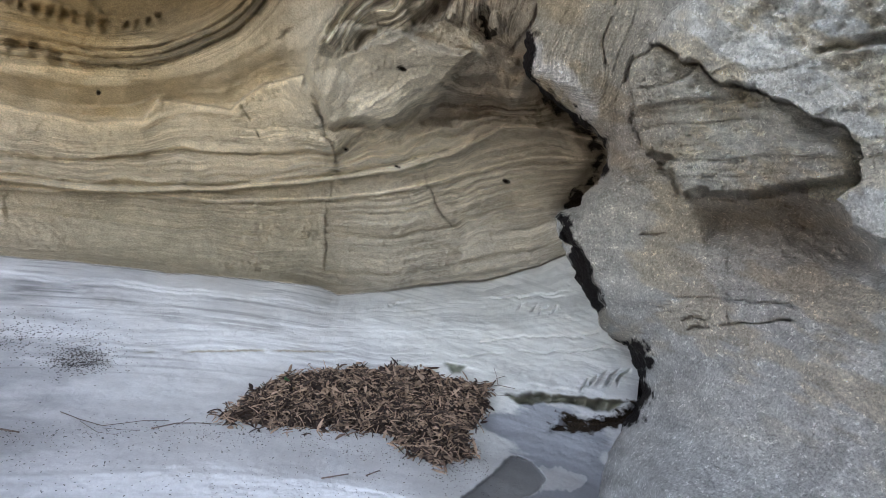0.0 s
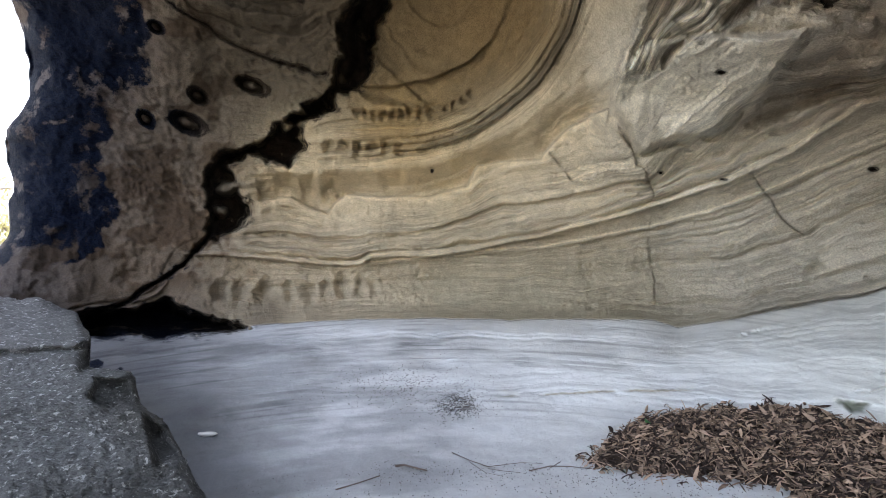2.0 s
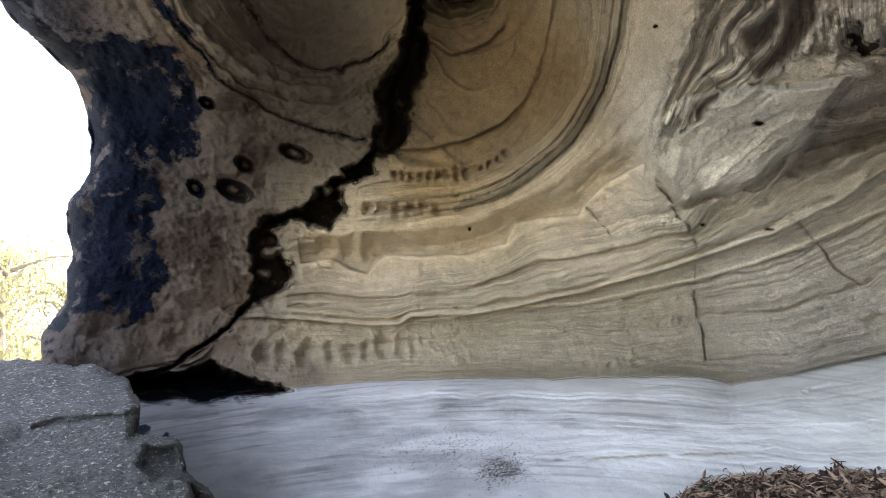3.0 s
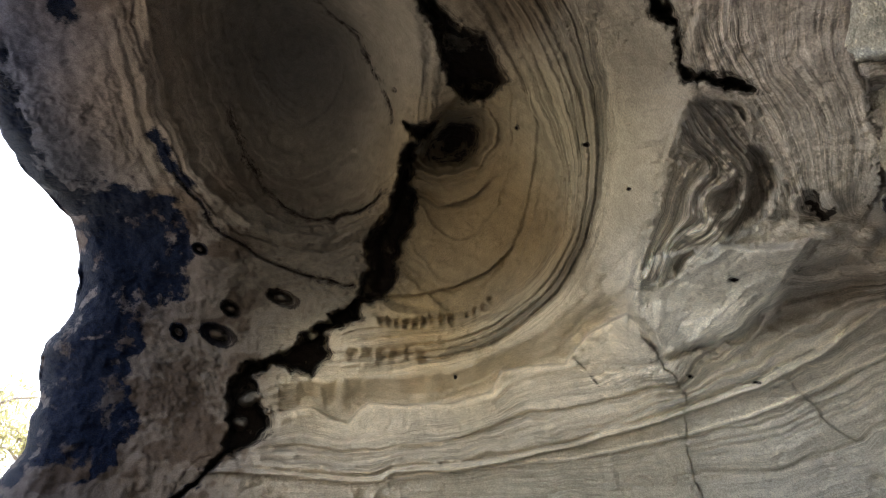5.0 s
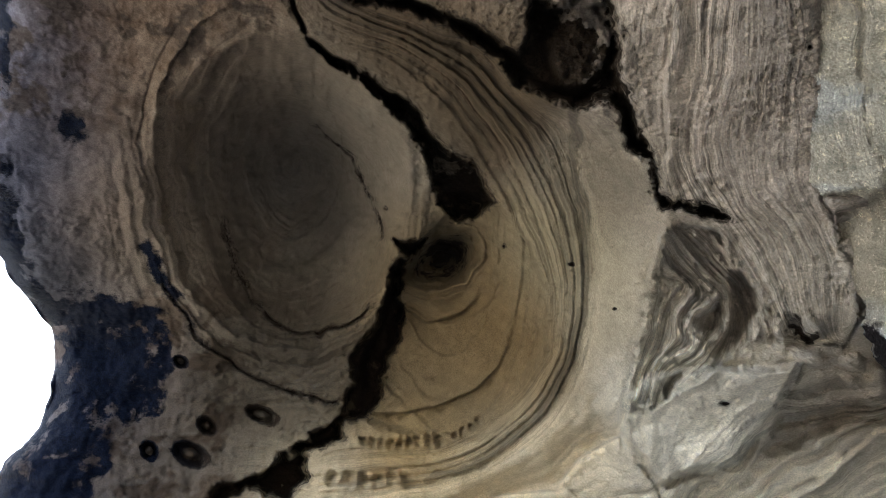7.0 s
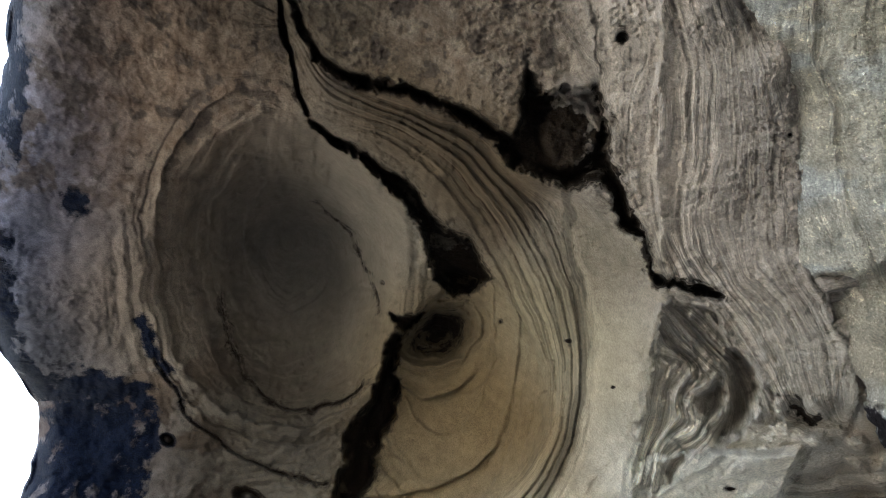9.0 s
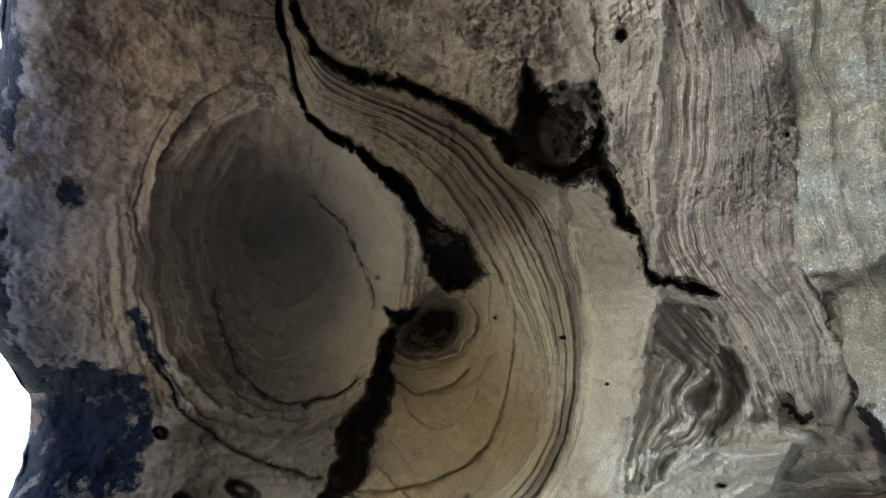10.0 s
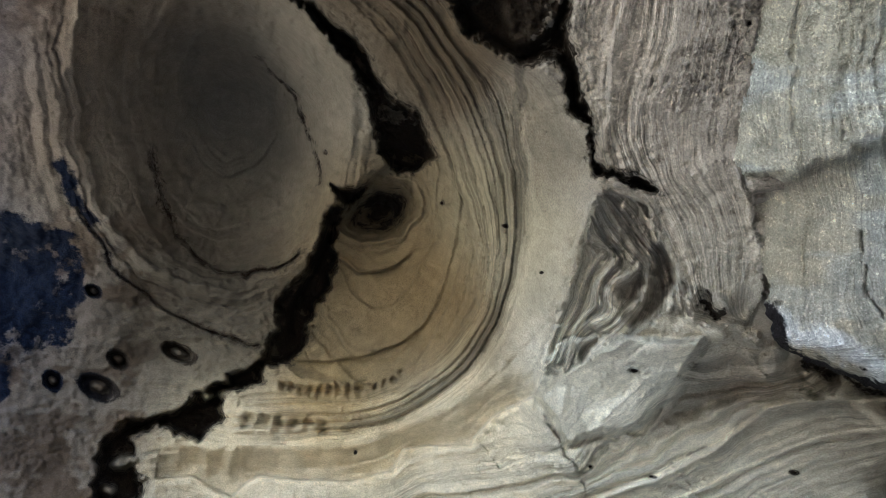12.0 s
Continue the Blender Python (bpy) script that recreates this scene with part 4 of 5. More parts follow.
# thin rusty line along the foot of the steps
rust = np.abs(above([(4, -47.6), (9.6, -47.1), (16.5, -46.2), (25.8, -44.9), (35.0, -42.7), (44, -40.6), (54, -36.5)], 3))
rust_run = ease(U, 4, 7) * (1 - ease(U, 22, 34)) * ease(rough(U * 0.15, V * 0.05, 3, 0.5, 59), -0.35, 0.0)
R = R + 0.02 * (1 - ease(rust, 0.03, 0.15)) * rust_run
# broad scoops in the cream band
for cu, cv, w, h in ((-16.8, -23.8, 1.3, 1.5), (-14.6, -24.2, 0.9, 1.5), (-12.2, -24.2, 1.2, 1.6), (-6.0, -24.0, 1.5, 1.3), (-2.6, -23.7, 1.3, 1.3), (4.5, -22.2, 1.8, 1.6), (10.2, -17.6, 1.8, 2.2), (13.5, -14.5, 1.5, 2.0)):
    R = R + (0.06 if cu < -10 else 0.03) * (1 - ease(np.maximum(np.abs(wu - cu) / w, np.abs(wv - cv) / h), 0.2, 1.0))
# overall unevenness
R = R + 0.05 * rough(U * 0.12, V * 0.12, 3, 0.5, 61) * wall_zone + 0.012 * rough(U * 0.9, V * 0.9, 4, 0.55, 63) * wall_zone
smooth_strip = ease(far_from(U, V, [(15.5, 9), (15.8, 0), (15.2, -8), (12.5, -13.5), (9.5, -18.5), (0, -23.2), (-16, -23.8)], 6), 2.6, 0.8)
roof_top = ease(-U, 12, 20) * ease(V, 8, 16)
coarse = (1 - 0.55 * roof_top) * (1 - 0.8 * smooth_strip) * (1 - 0.65 * in_hollows) * wall_zone
patchy = 0.5 + 0.9 * ease(rough(U * 0.08, V * 0.12, 3, 0.5, 66), -0.15, 0.3)
R = R + coarse * patchy * (0.012 * rough(U * 0.9, V * 1.3, 3, 0.6, 67) + 0.010 * rough(U * 2.2, V * 2.6, 2, 0.7, 68)) + on_lip * (1 - 0.75 * ease(V, -6, 4)) * (0.05 * rough(U * 0.22, V * 0.22, 4, 0.6, 69) + 0.012 * rough(U * 0.9, V * 0.9, 3, 0.6, 70))
# the lip turns outward
lip_u = np.interp(V, [b for _, b in LIP], [a for a, _ in LIP]) 
edge = lip_u - U + 0.5 * rough(U * 0.15, V * 0.3, 3, 0.5, 71)
edge = np.where(V < -36.2, -9, edge)
bend = 1 - np.clip((U - lip_u) / 3.5, 0, 1)
R = R + 0.35 * (1 - np.sqrt(1 - np.clip(bend, 0, 0.99) ** 2)) * (V > -36.2)
film_shade = np.minimum(film_shade, U - lip_u - 2.2 + 3.0 * rough(U * 0.25, V * 0.2, 4, 0.6, 49) + 6 * (V < -5))

# shade of roof, hollows, lip and wall foot is in these tones
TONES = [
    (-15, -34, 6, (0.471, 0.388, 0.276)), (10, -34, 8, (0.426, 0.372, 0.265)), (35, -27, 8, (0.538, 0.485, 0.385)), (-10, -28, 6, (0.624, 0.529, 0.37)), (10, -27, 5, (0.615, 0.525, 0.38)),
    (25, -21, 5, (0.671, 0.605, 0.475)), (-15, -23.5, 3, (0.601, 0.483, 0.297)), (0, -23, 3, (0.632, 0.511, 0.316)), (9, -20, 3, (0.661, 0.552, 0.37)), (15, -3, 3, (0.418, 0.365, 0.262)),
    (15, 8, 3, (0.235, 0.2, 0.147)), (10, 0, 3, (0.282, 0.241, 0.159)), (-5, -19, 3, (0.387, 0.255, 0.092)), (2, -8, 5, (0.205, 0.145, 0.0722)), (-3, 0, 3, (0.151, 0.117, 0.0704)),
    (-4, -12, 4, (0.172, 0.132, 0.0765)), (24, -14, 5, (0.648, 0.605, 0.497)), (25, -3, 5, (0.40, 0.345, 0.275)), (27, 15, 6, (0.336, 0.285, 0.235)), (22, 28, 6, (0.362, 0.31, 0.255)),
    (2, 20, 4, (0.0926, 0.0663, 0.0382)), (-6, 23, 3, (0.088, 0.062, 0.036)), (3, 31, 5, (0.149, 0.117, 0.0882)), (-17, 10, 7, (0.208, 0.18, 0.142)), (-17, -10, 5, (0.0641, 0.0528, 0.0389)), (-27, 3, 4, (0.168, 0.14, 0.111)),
    # bluish seeds near the lip's edge carry glare from the sky
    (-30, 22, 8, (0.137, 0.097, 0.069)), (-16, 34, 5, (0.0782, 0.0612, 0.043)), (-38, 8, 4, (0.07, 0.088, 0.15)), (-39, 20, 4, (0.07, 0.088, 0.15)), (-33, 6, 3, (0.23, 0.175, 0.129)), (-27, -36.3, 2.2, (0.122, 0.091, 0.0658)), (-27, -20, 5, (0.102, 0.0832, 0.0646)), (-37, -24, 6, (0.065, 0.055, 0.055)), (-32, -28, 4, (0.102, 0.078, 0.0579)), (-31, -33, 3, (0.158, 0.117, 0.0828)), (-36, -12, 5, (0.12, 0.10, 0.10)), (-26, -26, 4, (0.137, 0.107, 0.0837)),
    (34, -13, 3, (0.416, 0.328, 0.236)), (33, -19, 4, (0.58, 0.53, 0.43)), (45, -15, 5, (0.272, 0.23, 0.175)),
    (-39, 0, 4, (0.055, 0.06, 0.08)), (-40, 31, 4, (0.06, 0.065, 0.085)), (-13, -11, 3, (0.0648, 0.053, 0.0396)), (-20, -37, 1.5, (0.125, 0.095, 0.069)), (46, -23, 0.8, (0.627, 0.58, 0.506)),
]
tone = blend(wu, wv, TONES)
# damp brown stains down the lip
stains = on_lip * (1 - ease(V, -6, 2)) * ease(rough(U * 0.16, V * 0.2, 4, 0.6, 97), -0.02, 0.16)
tone = tone * (1 - stains[..., None] * np.array([0.45, 0.52, 0.58], np.float32))
mottle = (1 - in_hollows) * np.maximum(roof_top, ease(V, 24, 28) * ease(-U, -14, -8))
tone = tone * (1 + mottle[..., None] * (0.55 * rough(U * 0.55, V * 0.55, 4, 0.7, 56))[..., None] * np.array([0.85, 1.0, 1.1], np.float32))
tone = tone + (np.array([0.045, 0.034, 0.028], np.float32) - tone) * (0.75 * mottle * ease(rough(U * 0.3, V * 0.3, 4, 0.65, 57), 0.16, 0.34))[..., None]
dark_bed = 1 - ease(far_from(wu, wv, DARK_BED, 3) + 0.3 * rough(U * 0.6, V * 0.6, 3, 0.6, 50), 0.35, 0.6)
tone = tone * (1 - 0.42 * dark_bed[..., None])
# brown rock of the hollows, with part of their shadow painted in
tone = tone + (np.array([0.17, 0.125, 0.09], np.float32) - tone) * (0.42 * (1 - ease(brown, -0.6, 0.5)))[..., None]
# ledge tops painted lighter where light falls on them; pale laminae follow
lit_pale_beds = 0.42 * west * ease(led, -shelf_v - 0.1, -shelf_v) * (1 - ease(led, -0.06, 0.02)) + 0.5 * (1 - ease(low, 0.06, 0.15)) + 0.3 * here * ease(cream, -0.9, -0.1) * (1 - ease(cream, -0.05, 0.05))
for line in FOLDS[1:4]:
    lit_pale_beds = lit_pale_beds + 0.2 * (1 - ease(far_from(wu, wv, line, 3), 0.1, 0.35))
# thin shadow of the open joint, darkened in the tone
tone = tone * (1 - 0.5 * tight)[..., None]
lit_pale_beds = lit_pale_beds + belt * 0.4 * np.maximum(bedded(S, 0.05, 0.3, 31) - 0.25, -0.15) + streaks * 0.11 * bedded(S * 3.5 - 3, 0.12, 0.3, 32) + shelf * 0.2 * bedded(S, 0.05, 0.6, 33)
lit_pale_beds = lit_pale_beds + fold_zone * (0.2 * bedded(S * 3.5 - 3, 0.06, 0.25, 35) - 0.12 * fine_beds)
tone = tone * (1 + lit_pale_beds)[..., None]
pale = blend(wu, wv, [(-33, -44, 6, (0.13, 0.13, 0.14)), (-28.5, -47, 3, (0.13, 0.135, 0.145)), (-26, -52, 4, (0.15, 0.155, 0.165)), (-20, -45.5, 3, (0.38, 0.385, 0.40)), (-22, -58, 6, (0.34, 0.35, 0.37)), (-22, -42, 4, (0.32, 0.32, 0.33)), (-8, -45, 8, (0.61, 0.61, 0.61)), (15, -45, 9, (0.65, 0.65, 0.635)), (40, -38, 9, (0.65, 0.65, 0.61)),
                      (0, -58, 9, (0.43, 0.435, 0.445)), (30, -56, 8, (0.53, 0.535, 0.55)), (58, -50, 6, (0.45, 0.45, 0.46)), (10, -72, 14, (0.40, 0.40, 0.41))])
pale = pale + (np.array([0.26, 0.22, 0.13], np.float32) - pale) * (0.75 * (1 - ease(rust, 0.04, 0.16)) * rust_run)[..., None]
pale = pale + (np.array([0.20, 0.20, 0.20], np.float32) - pale) * (1 - ease(grey_block, -0.1, 0.1))[..., None]
pale = pale + (np.array([0.25, 0.26, 0.285], np.float32) - pale) * (0.95 * (1 - ease(wash, -0.5, 0.5)) * ease(dry, -0.1, 0.2) * ease(grey_block, -0.1, 0.1))[..., None]
pale = pale + (np.array([0.26, 0.25, 0.17], np.float32) - pale) * (0.8 * (1 - ease(alcove, -0.2, 0.1)))[..., None]
pale = pale + (np.array([0.22, 0.23, 0.18], np.float32) - pale) * (1 - ease(notch, -0.4, 0.1))[..., None]
film_shade = np.minimum(film_shade, film_floor)
dust = ease(0.30 + rough(U * 0.05, V * 0.35, 4, 0.6, 93), 0.0, 0.5) * (1 - ease(U, -6, 6)) * ease(-V, 39, 41)
pale = pale + (np.array([0.20, 0.20, 0.205], np.float32) - pale) * (0.55 * dust)[..., None]
# thin grey wash lines along the shelf
lines_ = ease(rough(U * 0.035, V * 3.2, 3, 0.6, 51), 0.16, 0.24) * ease(rough(U * 0.08, V * 0.25, 3, 0.5, 52), -0.15, 0.2) * ease(V, -52, -47)
pale = pale * (1 - 0.34 * lines_ * (1 - 0.6 * ease(U, 10, 40)))[..., None]
# damp dark silt beside the boulder, thinning out along the shelf
silt = depth_in(wu, wv, [(-33, -38.2), (-30, -40.5), (-28.6, -44), (-25.8, -48.5), (-23.2, -52.5), (-20, -58), (-30, -62), (-40, -52)]) + 2.4 * rough(U * 0.1, V * 0.5, 4, 0.6, 98)
silt = np.maximum(1 - ease(silt, -2.6, 2.4), 0.75 * (1 - ease(far_from(wu, wv, [(-31, -40.2), (-24, -41.3), (-16, -41.8)], 3) + 1.6 * rough(U * 0.12, V * 0.9, 4, 0.6, 99), 0.1, 1.1)))
pale = pale + (np.array([0.05, 0.053, 0.06], np.float32) - pale) * (0.42 * silt)[..., None]
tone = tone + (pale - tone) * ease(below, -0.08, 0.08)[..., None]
ATTRS = {"tone": tone, "strat": S, "lam": np.where(below > 0, 0.02 + 0.2 * ease(S, -0.9, -0.7) , lam).astype(np.float32), "film_shade": film_shade, "blue": ease(-U, 22, 28) * (1 - ease(V, 28, 36))}

U2, V2, keep = snapped(U, V, edge)
mid = lambda a: (a[:-1, :-1] + a[1:, 1:]) / 2
cu_, cv_ = mid(U), mid(V)
is_floor = mid(below) > 0
left_ring = SEAM_LOW[::-1] + [(-14, -17), (-16, -8), (-28, -3), (-48, 0), (-48, -36)]
is_left = inside(cu_, cv_, left_ring) & ~is_floor
roof_ring = [(-50, -2), (-28, -3), (-16, -8), (-14, -17), (-17, -18), (-21.4, -21.3), (-19.9, -21.9)] + BELT_OUT[1:13] + [(16.5, 12.4), (20, 5.7), (25.9, 4.2), (33.2, 5.2), (70, 5), (70, 50), (-50, 50)]
is_roof = inside(cu_, cv_, roof_ring) & ~is_floor & ~is_left
tagged(shell("floor", U2, V2, R, keep & is_floor, ATTRS, WASHED_STONE, 0.6, drop=9.0), "pale washed sandstone shelf with grey streaks", "rock floor", kind="structure")
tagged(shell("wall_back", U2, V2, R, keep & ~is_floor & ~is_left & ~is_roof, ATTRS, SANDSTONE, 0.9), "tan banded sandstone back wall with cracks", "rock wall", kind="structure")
tagged(shell("wall_left", U2, V2, R, keep & is_left, ATTRS, SANDSTONE, 0.9), "brown sandstone lip with blue-black biofilm", "rock wall", kind="structure")
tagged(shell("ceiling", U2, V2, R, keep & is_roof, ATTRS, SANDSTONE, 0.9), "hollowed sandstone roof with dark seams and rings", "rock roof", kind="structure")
# unseen brow added over and behind the camera to block light from overhead
QU, QV = chart_grid(-40, 66, 41.6, 58, 0.8)
qr = 2.05 + 0.25 * ease(np.abs(QU), 10, 50) + 0.12 * rough(QU * 0.15, QV * 0.15, 4, 0.55, 75) + 0.5 * ease(QV, 52, 58)
flat = np.ones(QU.shape, np.float32)
tagged(shell("unseen_brow", QU, QV, qr.astype(np.float32), np.ones((QU.shape[0] - 1, QU.shape[1] - 1), bool),
             {"tone": blend(QU, QV, [(0, 50, 20, (0.30, 0.26, 0.21))]), "strat": 0.1 * QV, "lam": 0.3 * flat, "film_shade": 6 * flat}, SANDSTONE, 0.8),
       "unseen brown sandstone brow added to block overhead light", "rock roof", kind="structure")


def on_floor(u, v, lift=0.0):
    """The point of the shelter's surface in the direction (u, v), and its distance."""
    j, i = int((u - U[0, 0]) / STEP), int((v - V[0, 0]) / STEP)
    r = float(R[min(max(i, 0), R.shape[0] - 1), min(max(j, 0), R.shape[1] - 1)])
    p = EYE + heading(np.array([float(u)]), np.array([float(v)]))[0] * r
    return Vector(p) + Vector((0, 0, lift))


# ---------------------------------------------------------------- grey outcrop beside the camera
OSTEP = 0.145
OU, OV = chart_grid(22, 104, -78, 44, OSTEP)
ou = OU + 0.6 * rough(OU * 0.4, OV * 0.4, 4, 0.55, 81)
ov = OV + 0.6 * rough(OU * 0.4, OV * 0.4, 4, 0.55, 83)
OSKIN = [
    (CREASE[:11], [1.5, 1.6, 1.75, 1.9, 2.0, 2.1]), (CREASE[11:21], [2.05, 2.0, 2.0, 2.1]), (CREASE[21:], [2.1, 2.1, 1.9, 1.5]),
    ([(70, -76), (104, -76)], [1.0, 0.9]), ([(70, -50), (104, -45)], [1.5, 1.2]), ([(60, -28), (100, -20)], [1.85, 1.3]), ([(75, -15), (104, -5)], [1.7, 1.25]),
    ([(55, 0), (80, 5), (104, 15)], [1.7, 1.5, 1.2]), ([(40, 40), (100, 40)], [1.4, 1.2]), ([(45, 15), (70, 20)], [1.65, 1.45]), ([(48, -19), (62, -18)], [1.95, 1.85]),
]
OR = relaxed(OSKIN, OU, OV)
SLAB = [(49.5, 3.1), (47.7, -1.2), (48.5, -2.8), (49.4, -1.8), (51.7, -1.5), (51.9, -2.0), (54.5, -1.9), (57.5, -2.5), (60.8, -1.7), (63.0, -1.6), (65.7, -1.3), (66.9, -1.9), (70.7, -1.5), (73.0, -2.6),
        (75.2, -5.4), (74.4, -8.7), (76.3, -9.3), (77.3, -10.5), (80.2, -10.5), (110, -8), (110, 50), (50, 50), (44.5, 20), (43.1, 11.1), (40.6, 9.0), (42, 8)]
FAN = [(48.4, -2.5), (47.3, -4.0), (47.7, -5.7), (49.2, -7.4), (50.3, -9.2), (52.0, -10.8), (52.5, -11.6), (54.7, -11.9), (56.3, -11.5), (55.5, -12.7), (57.9, -14.1), (59.4, -14.9), (60.7, -13.5), (64.0, -12.5), (66.1, -11.5),
       (68.4, -9.7), (70.3, -8.3), (74.6, -5.6), (76, -3), (70, 1), (50, 1)]
UNDER = [(59.4, -14.9), (64.2, -12.9), (70.5, -9.4), (74.0, -9.7), (77.0, -10.6), (80.2, -11.3), (84, -14), (72.7, -17.4), (63.8, -18.9)]
chip = 0.22 * rough(OU * 0.9, OV * 0.9, 3, 0.6, 84)
hol = depth_in(ou, ov, SLAB) + chip
under = depth_in(ou, ov, FAN) + chip
OS = 3.0 * (EYE[2] + OR * heading(OU, OV)[..., 2]).astype(np.float32) - 4 + 0.2 * rough(OU * 0.1, OV * 0.1, 3, 0.5, 85)
top_zone = ease(OV, -12, -8) * (1 - ease(OU, 45, 49))
OS = OS * (1 - top_zone) + top_zone * (0.10 * OU + 0.02 * OV - 3 + 0.15 * rough(OU * 0.1, OV * 0.1, 3, 0.5, 86))
fan_beds = relaxed([([(47.8, -5.1), (51.9, -1.8)], [0, 0]), ([(49.5, -7.5), (53.7, -4.1), (57.5, -2.5)], [0.45, 0.4]), ([(51.0, -9.9), (55.8, -6.5), (60.8, -3.6), (67.5, -2.1)], [0.95, 0.8]),
                    ([(52.5, -11.7), (57.5, -9.8), (62.4, -6.5), (67.0, -3.4), (72.1, -2.0)], [1.35, 1.2]), ([(56.1, -11.9), (60.3, -10.1), (64.5, -8.0), (68.3, -5.5), (73.5, -3.6)], [1.6, 1.5]),
                    ([(59.2, -14.6), (64.0, -12.2), (70.2, -8.0), (74.3, -5.3)], [2.2, 1.9])], OU, OV) + 0.06 * rough(OU * 0.2, OV * 0.2, 3, 0.5, 88)
OR = OR - 0.30 * ease(OU, 45, 50) * (1 - ease(hol, -0.2, 0.06)) - 0.20 * (1 - ease(under, -0.25, 0.06)) * ease(hol, -0.1, 0.2)
in_fan = (under < 0) * (hol > 0)
OR = OR + 0.032 * (1 - ease(np.abs(under - 0.35), 0.1, 0.4)) * (hol > 0.2) * ease(rough(OU * 0.35, OV * 0.35, 3, 0.6, 97), -0.25, 0.05)
OR = OR + in_fan * (0.035 * bedded(fan_beds, 0.28, 0.07, 15) + 0.014 * bedded(fan_beds, 0.11, 0.15, 18) + 0.016 * rough(OU * 0.8, OV * 0.8, 4, 0.7, 94) + 0.02 * rough(OU * 0.25, OV * 0.25, 2, 0.5, 95))
OR = OR + in_fan * 0.06 * (1 - ease(hol, 0.1, 2.0)) * ease(OU, 51, 53)                  # the beds run in under the slab
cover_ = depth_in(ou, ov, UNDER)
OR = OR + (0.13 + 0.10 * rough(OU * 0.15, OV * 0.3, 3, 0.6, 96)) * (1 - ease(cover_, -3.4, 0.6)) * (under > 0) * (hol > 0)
recess = depth_in(ou, ov, [(64.4, 3.4), (64.3, 5.2), (66.6, 6.9), (68.5, 8.9), (70.5, 6.8), (66.9, 4.9)])
OR = OR + 0.10 * (1 - ease(recess, -1.4, 0.1))
bed_amp = 0.3 + 0.7 * ease(OV, -22, -12) + 1.1 * (1 - ease(np.abs(OV + 0.5 * (70 - OU) + 25), 2.0, 5.0)) * ease(OU, 54, 60) * ease(rough(OU * 0.1, OV * 0.2, 3, 0.5, 82), -0.2, 0.1)
OR = OR + 0.03 * rough(OU * 0.1, OV * 0.1, 3, 0.5, 87) + 0.008 * rough(OU * 0.9, OV * 0.9, 4, 0.75, 89)
OR = OR + (1 - in_fan) * bed_amp * (0.012 * bedded(OS + 0.08 * rough(OU * 0.4, OV * 0.4, 3, 0.6, 80), 0.35, 0.05, 16) + 0.009 * bedded(OS + 0.05 * rough(OU * 0.4, OV * 0.4, 3, 0.6, 78), 0.1, 0.1, 17))
OR = OR - 0.05 * (1 - ease(hol, -9, 0)) * rough(OU * 0.25, OV * 0.4, 4, 0.6, 90)        # knocked, lumpy face of the slab
# bulge above with a hollow under it
brow = np.interp(ou, [33, 36.5, 40.6, 43.1, 48, 55], [7.0, 7.2, 9.0, 11.1, 13, 14]) - ov
OR = OR + 0.13 * ease(brow, 0, 1.3) * (1 - ease(brow, 4, 16)) * (1 - ease(ou, 46, 52))
for line, half, deep in (([(64.9, -28.6), (67.7, -27.4)], 0.12, 0.03), ([(63.9, -30.9), (67, -28.9), (70.3, -26.9), (73.7, -25.0), (77.8, -22.2)], 0.09, 0.025), ([(66.3, -18.4), (68.6, -23.4), (71.0, -28.5)], 0.05, 0.015),
                         ([(55.1, -21.7), (59.1, -19.6)], 0.12, 0.03), ([(62.3, -26.7), (68.5, -24.3), (75.5, -21.6)], 0.09, 0.02), ([(50.4, -22.3), (52.3, -20.1)], 0.09, 0.02), ([(51.4, -22.0), (53.0, -20.6)], 0.08, 0.02),
                         ([(42.6, 2), (43.2, -2.5), (44.6, -5.5)], 0.1, 0.03), ([(74, -24.1), (77, -23)], 0.14, 0.03)):
    OR = OR + deep * (1 - ease(far_from(ou, ov, line, 3), half * 0.4, half * 1.6)) * ease(rough(OU * 0.3, OV * 0.3, 2, 0.5, 79), -0.2, 0.0)
# left edge: the crease above, a free edge over the gap below
oe = far_from(ou, ov, CREASE, 9.0)
side = inside(ou, ov, CREASE + [(130, -76), (130, 40)])
oedge = np.where(side, -oe, oe)
free = 1 - ease(OV, -12, -7)
ob_ = 1 - np.clip(oe / 2.6, 0, 1)
OR = OR + (0.05 + 0.35 * free) * (1 - np.sqrt(1 - np.clip(ob_, 0, 0.99) ** 2))
otone = blend(ou, ov, [(55, -38, 9, (0.561, 0.549, 0.537)), (55, -20, 6, (0.488, 0.451, 0.39)), (75, -35, 10, (0.561, 0.537, 0.525)), (70, -14, 5, (0.415, 0.354, 0.305)), (60, -7, 5, (0.60, 0.575, 0.535)),
                       (60, 8, 8, (0.634, 0.634, 0.647)), (85, 0, 9, (0.634, 0.634, 0.647)), (42, -5, 5, (0.46, 0.41, 0.335)), (42, 15, 7, (0.586, 0.561, 0.51)), (35, 30, 7, (0.586, 0.561, 0.51)),
                       (75, -55, 10, (0.512, 0.512, 0.525)), (50, -12, 3, (0.415, 0.342, 0.293))])
tan_ = ease(rough(OU * 0.07, OV * 0.16, 4, 0.6, 71), -0.1, 0.25) * ease(OV, -42, -30)
otone = otone * (1 + tan_[..., None] * np.array([-0.04, -0.11, -0.22], np.float32))
otone = otone * np.array([0.98, 1.0, 0.985], np.float32) * (1 + 0.3 * rough(OU * 0.3, OV * 0.5, 4, 0.65, 69))[..., None]
ofilm_shade = np.full(OU.shape, 6.0, np.float32)
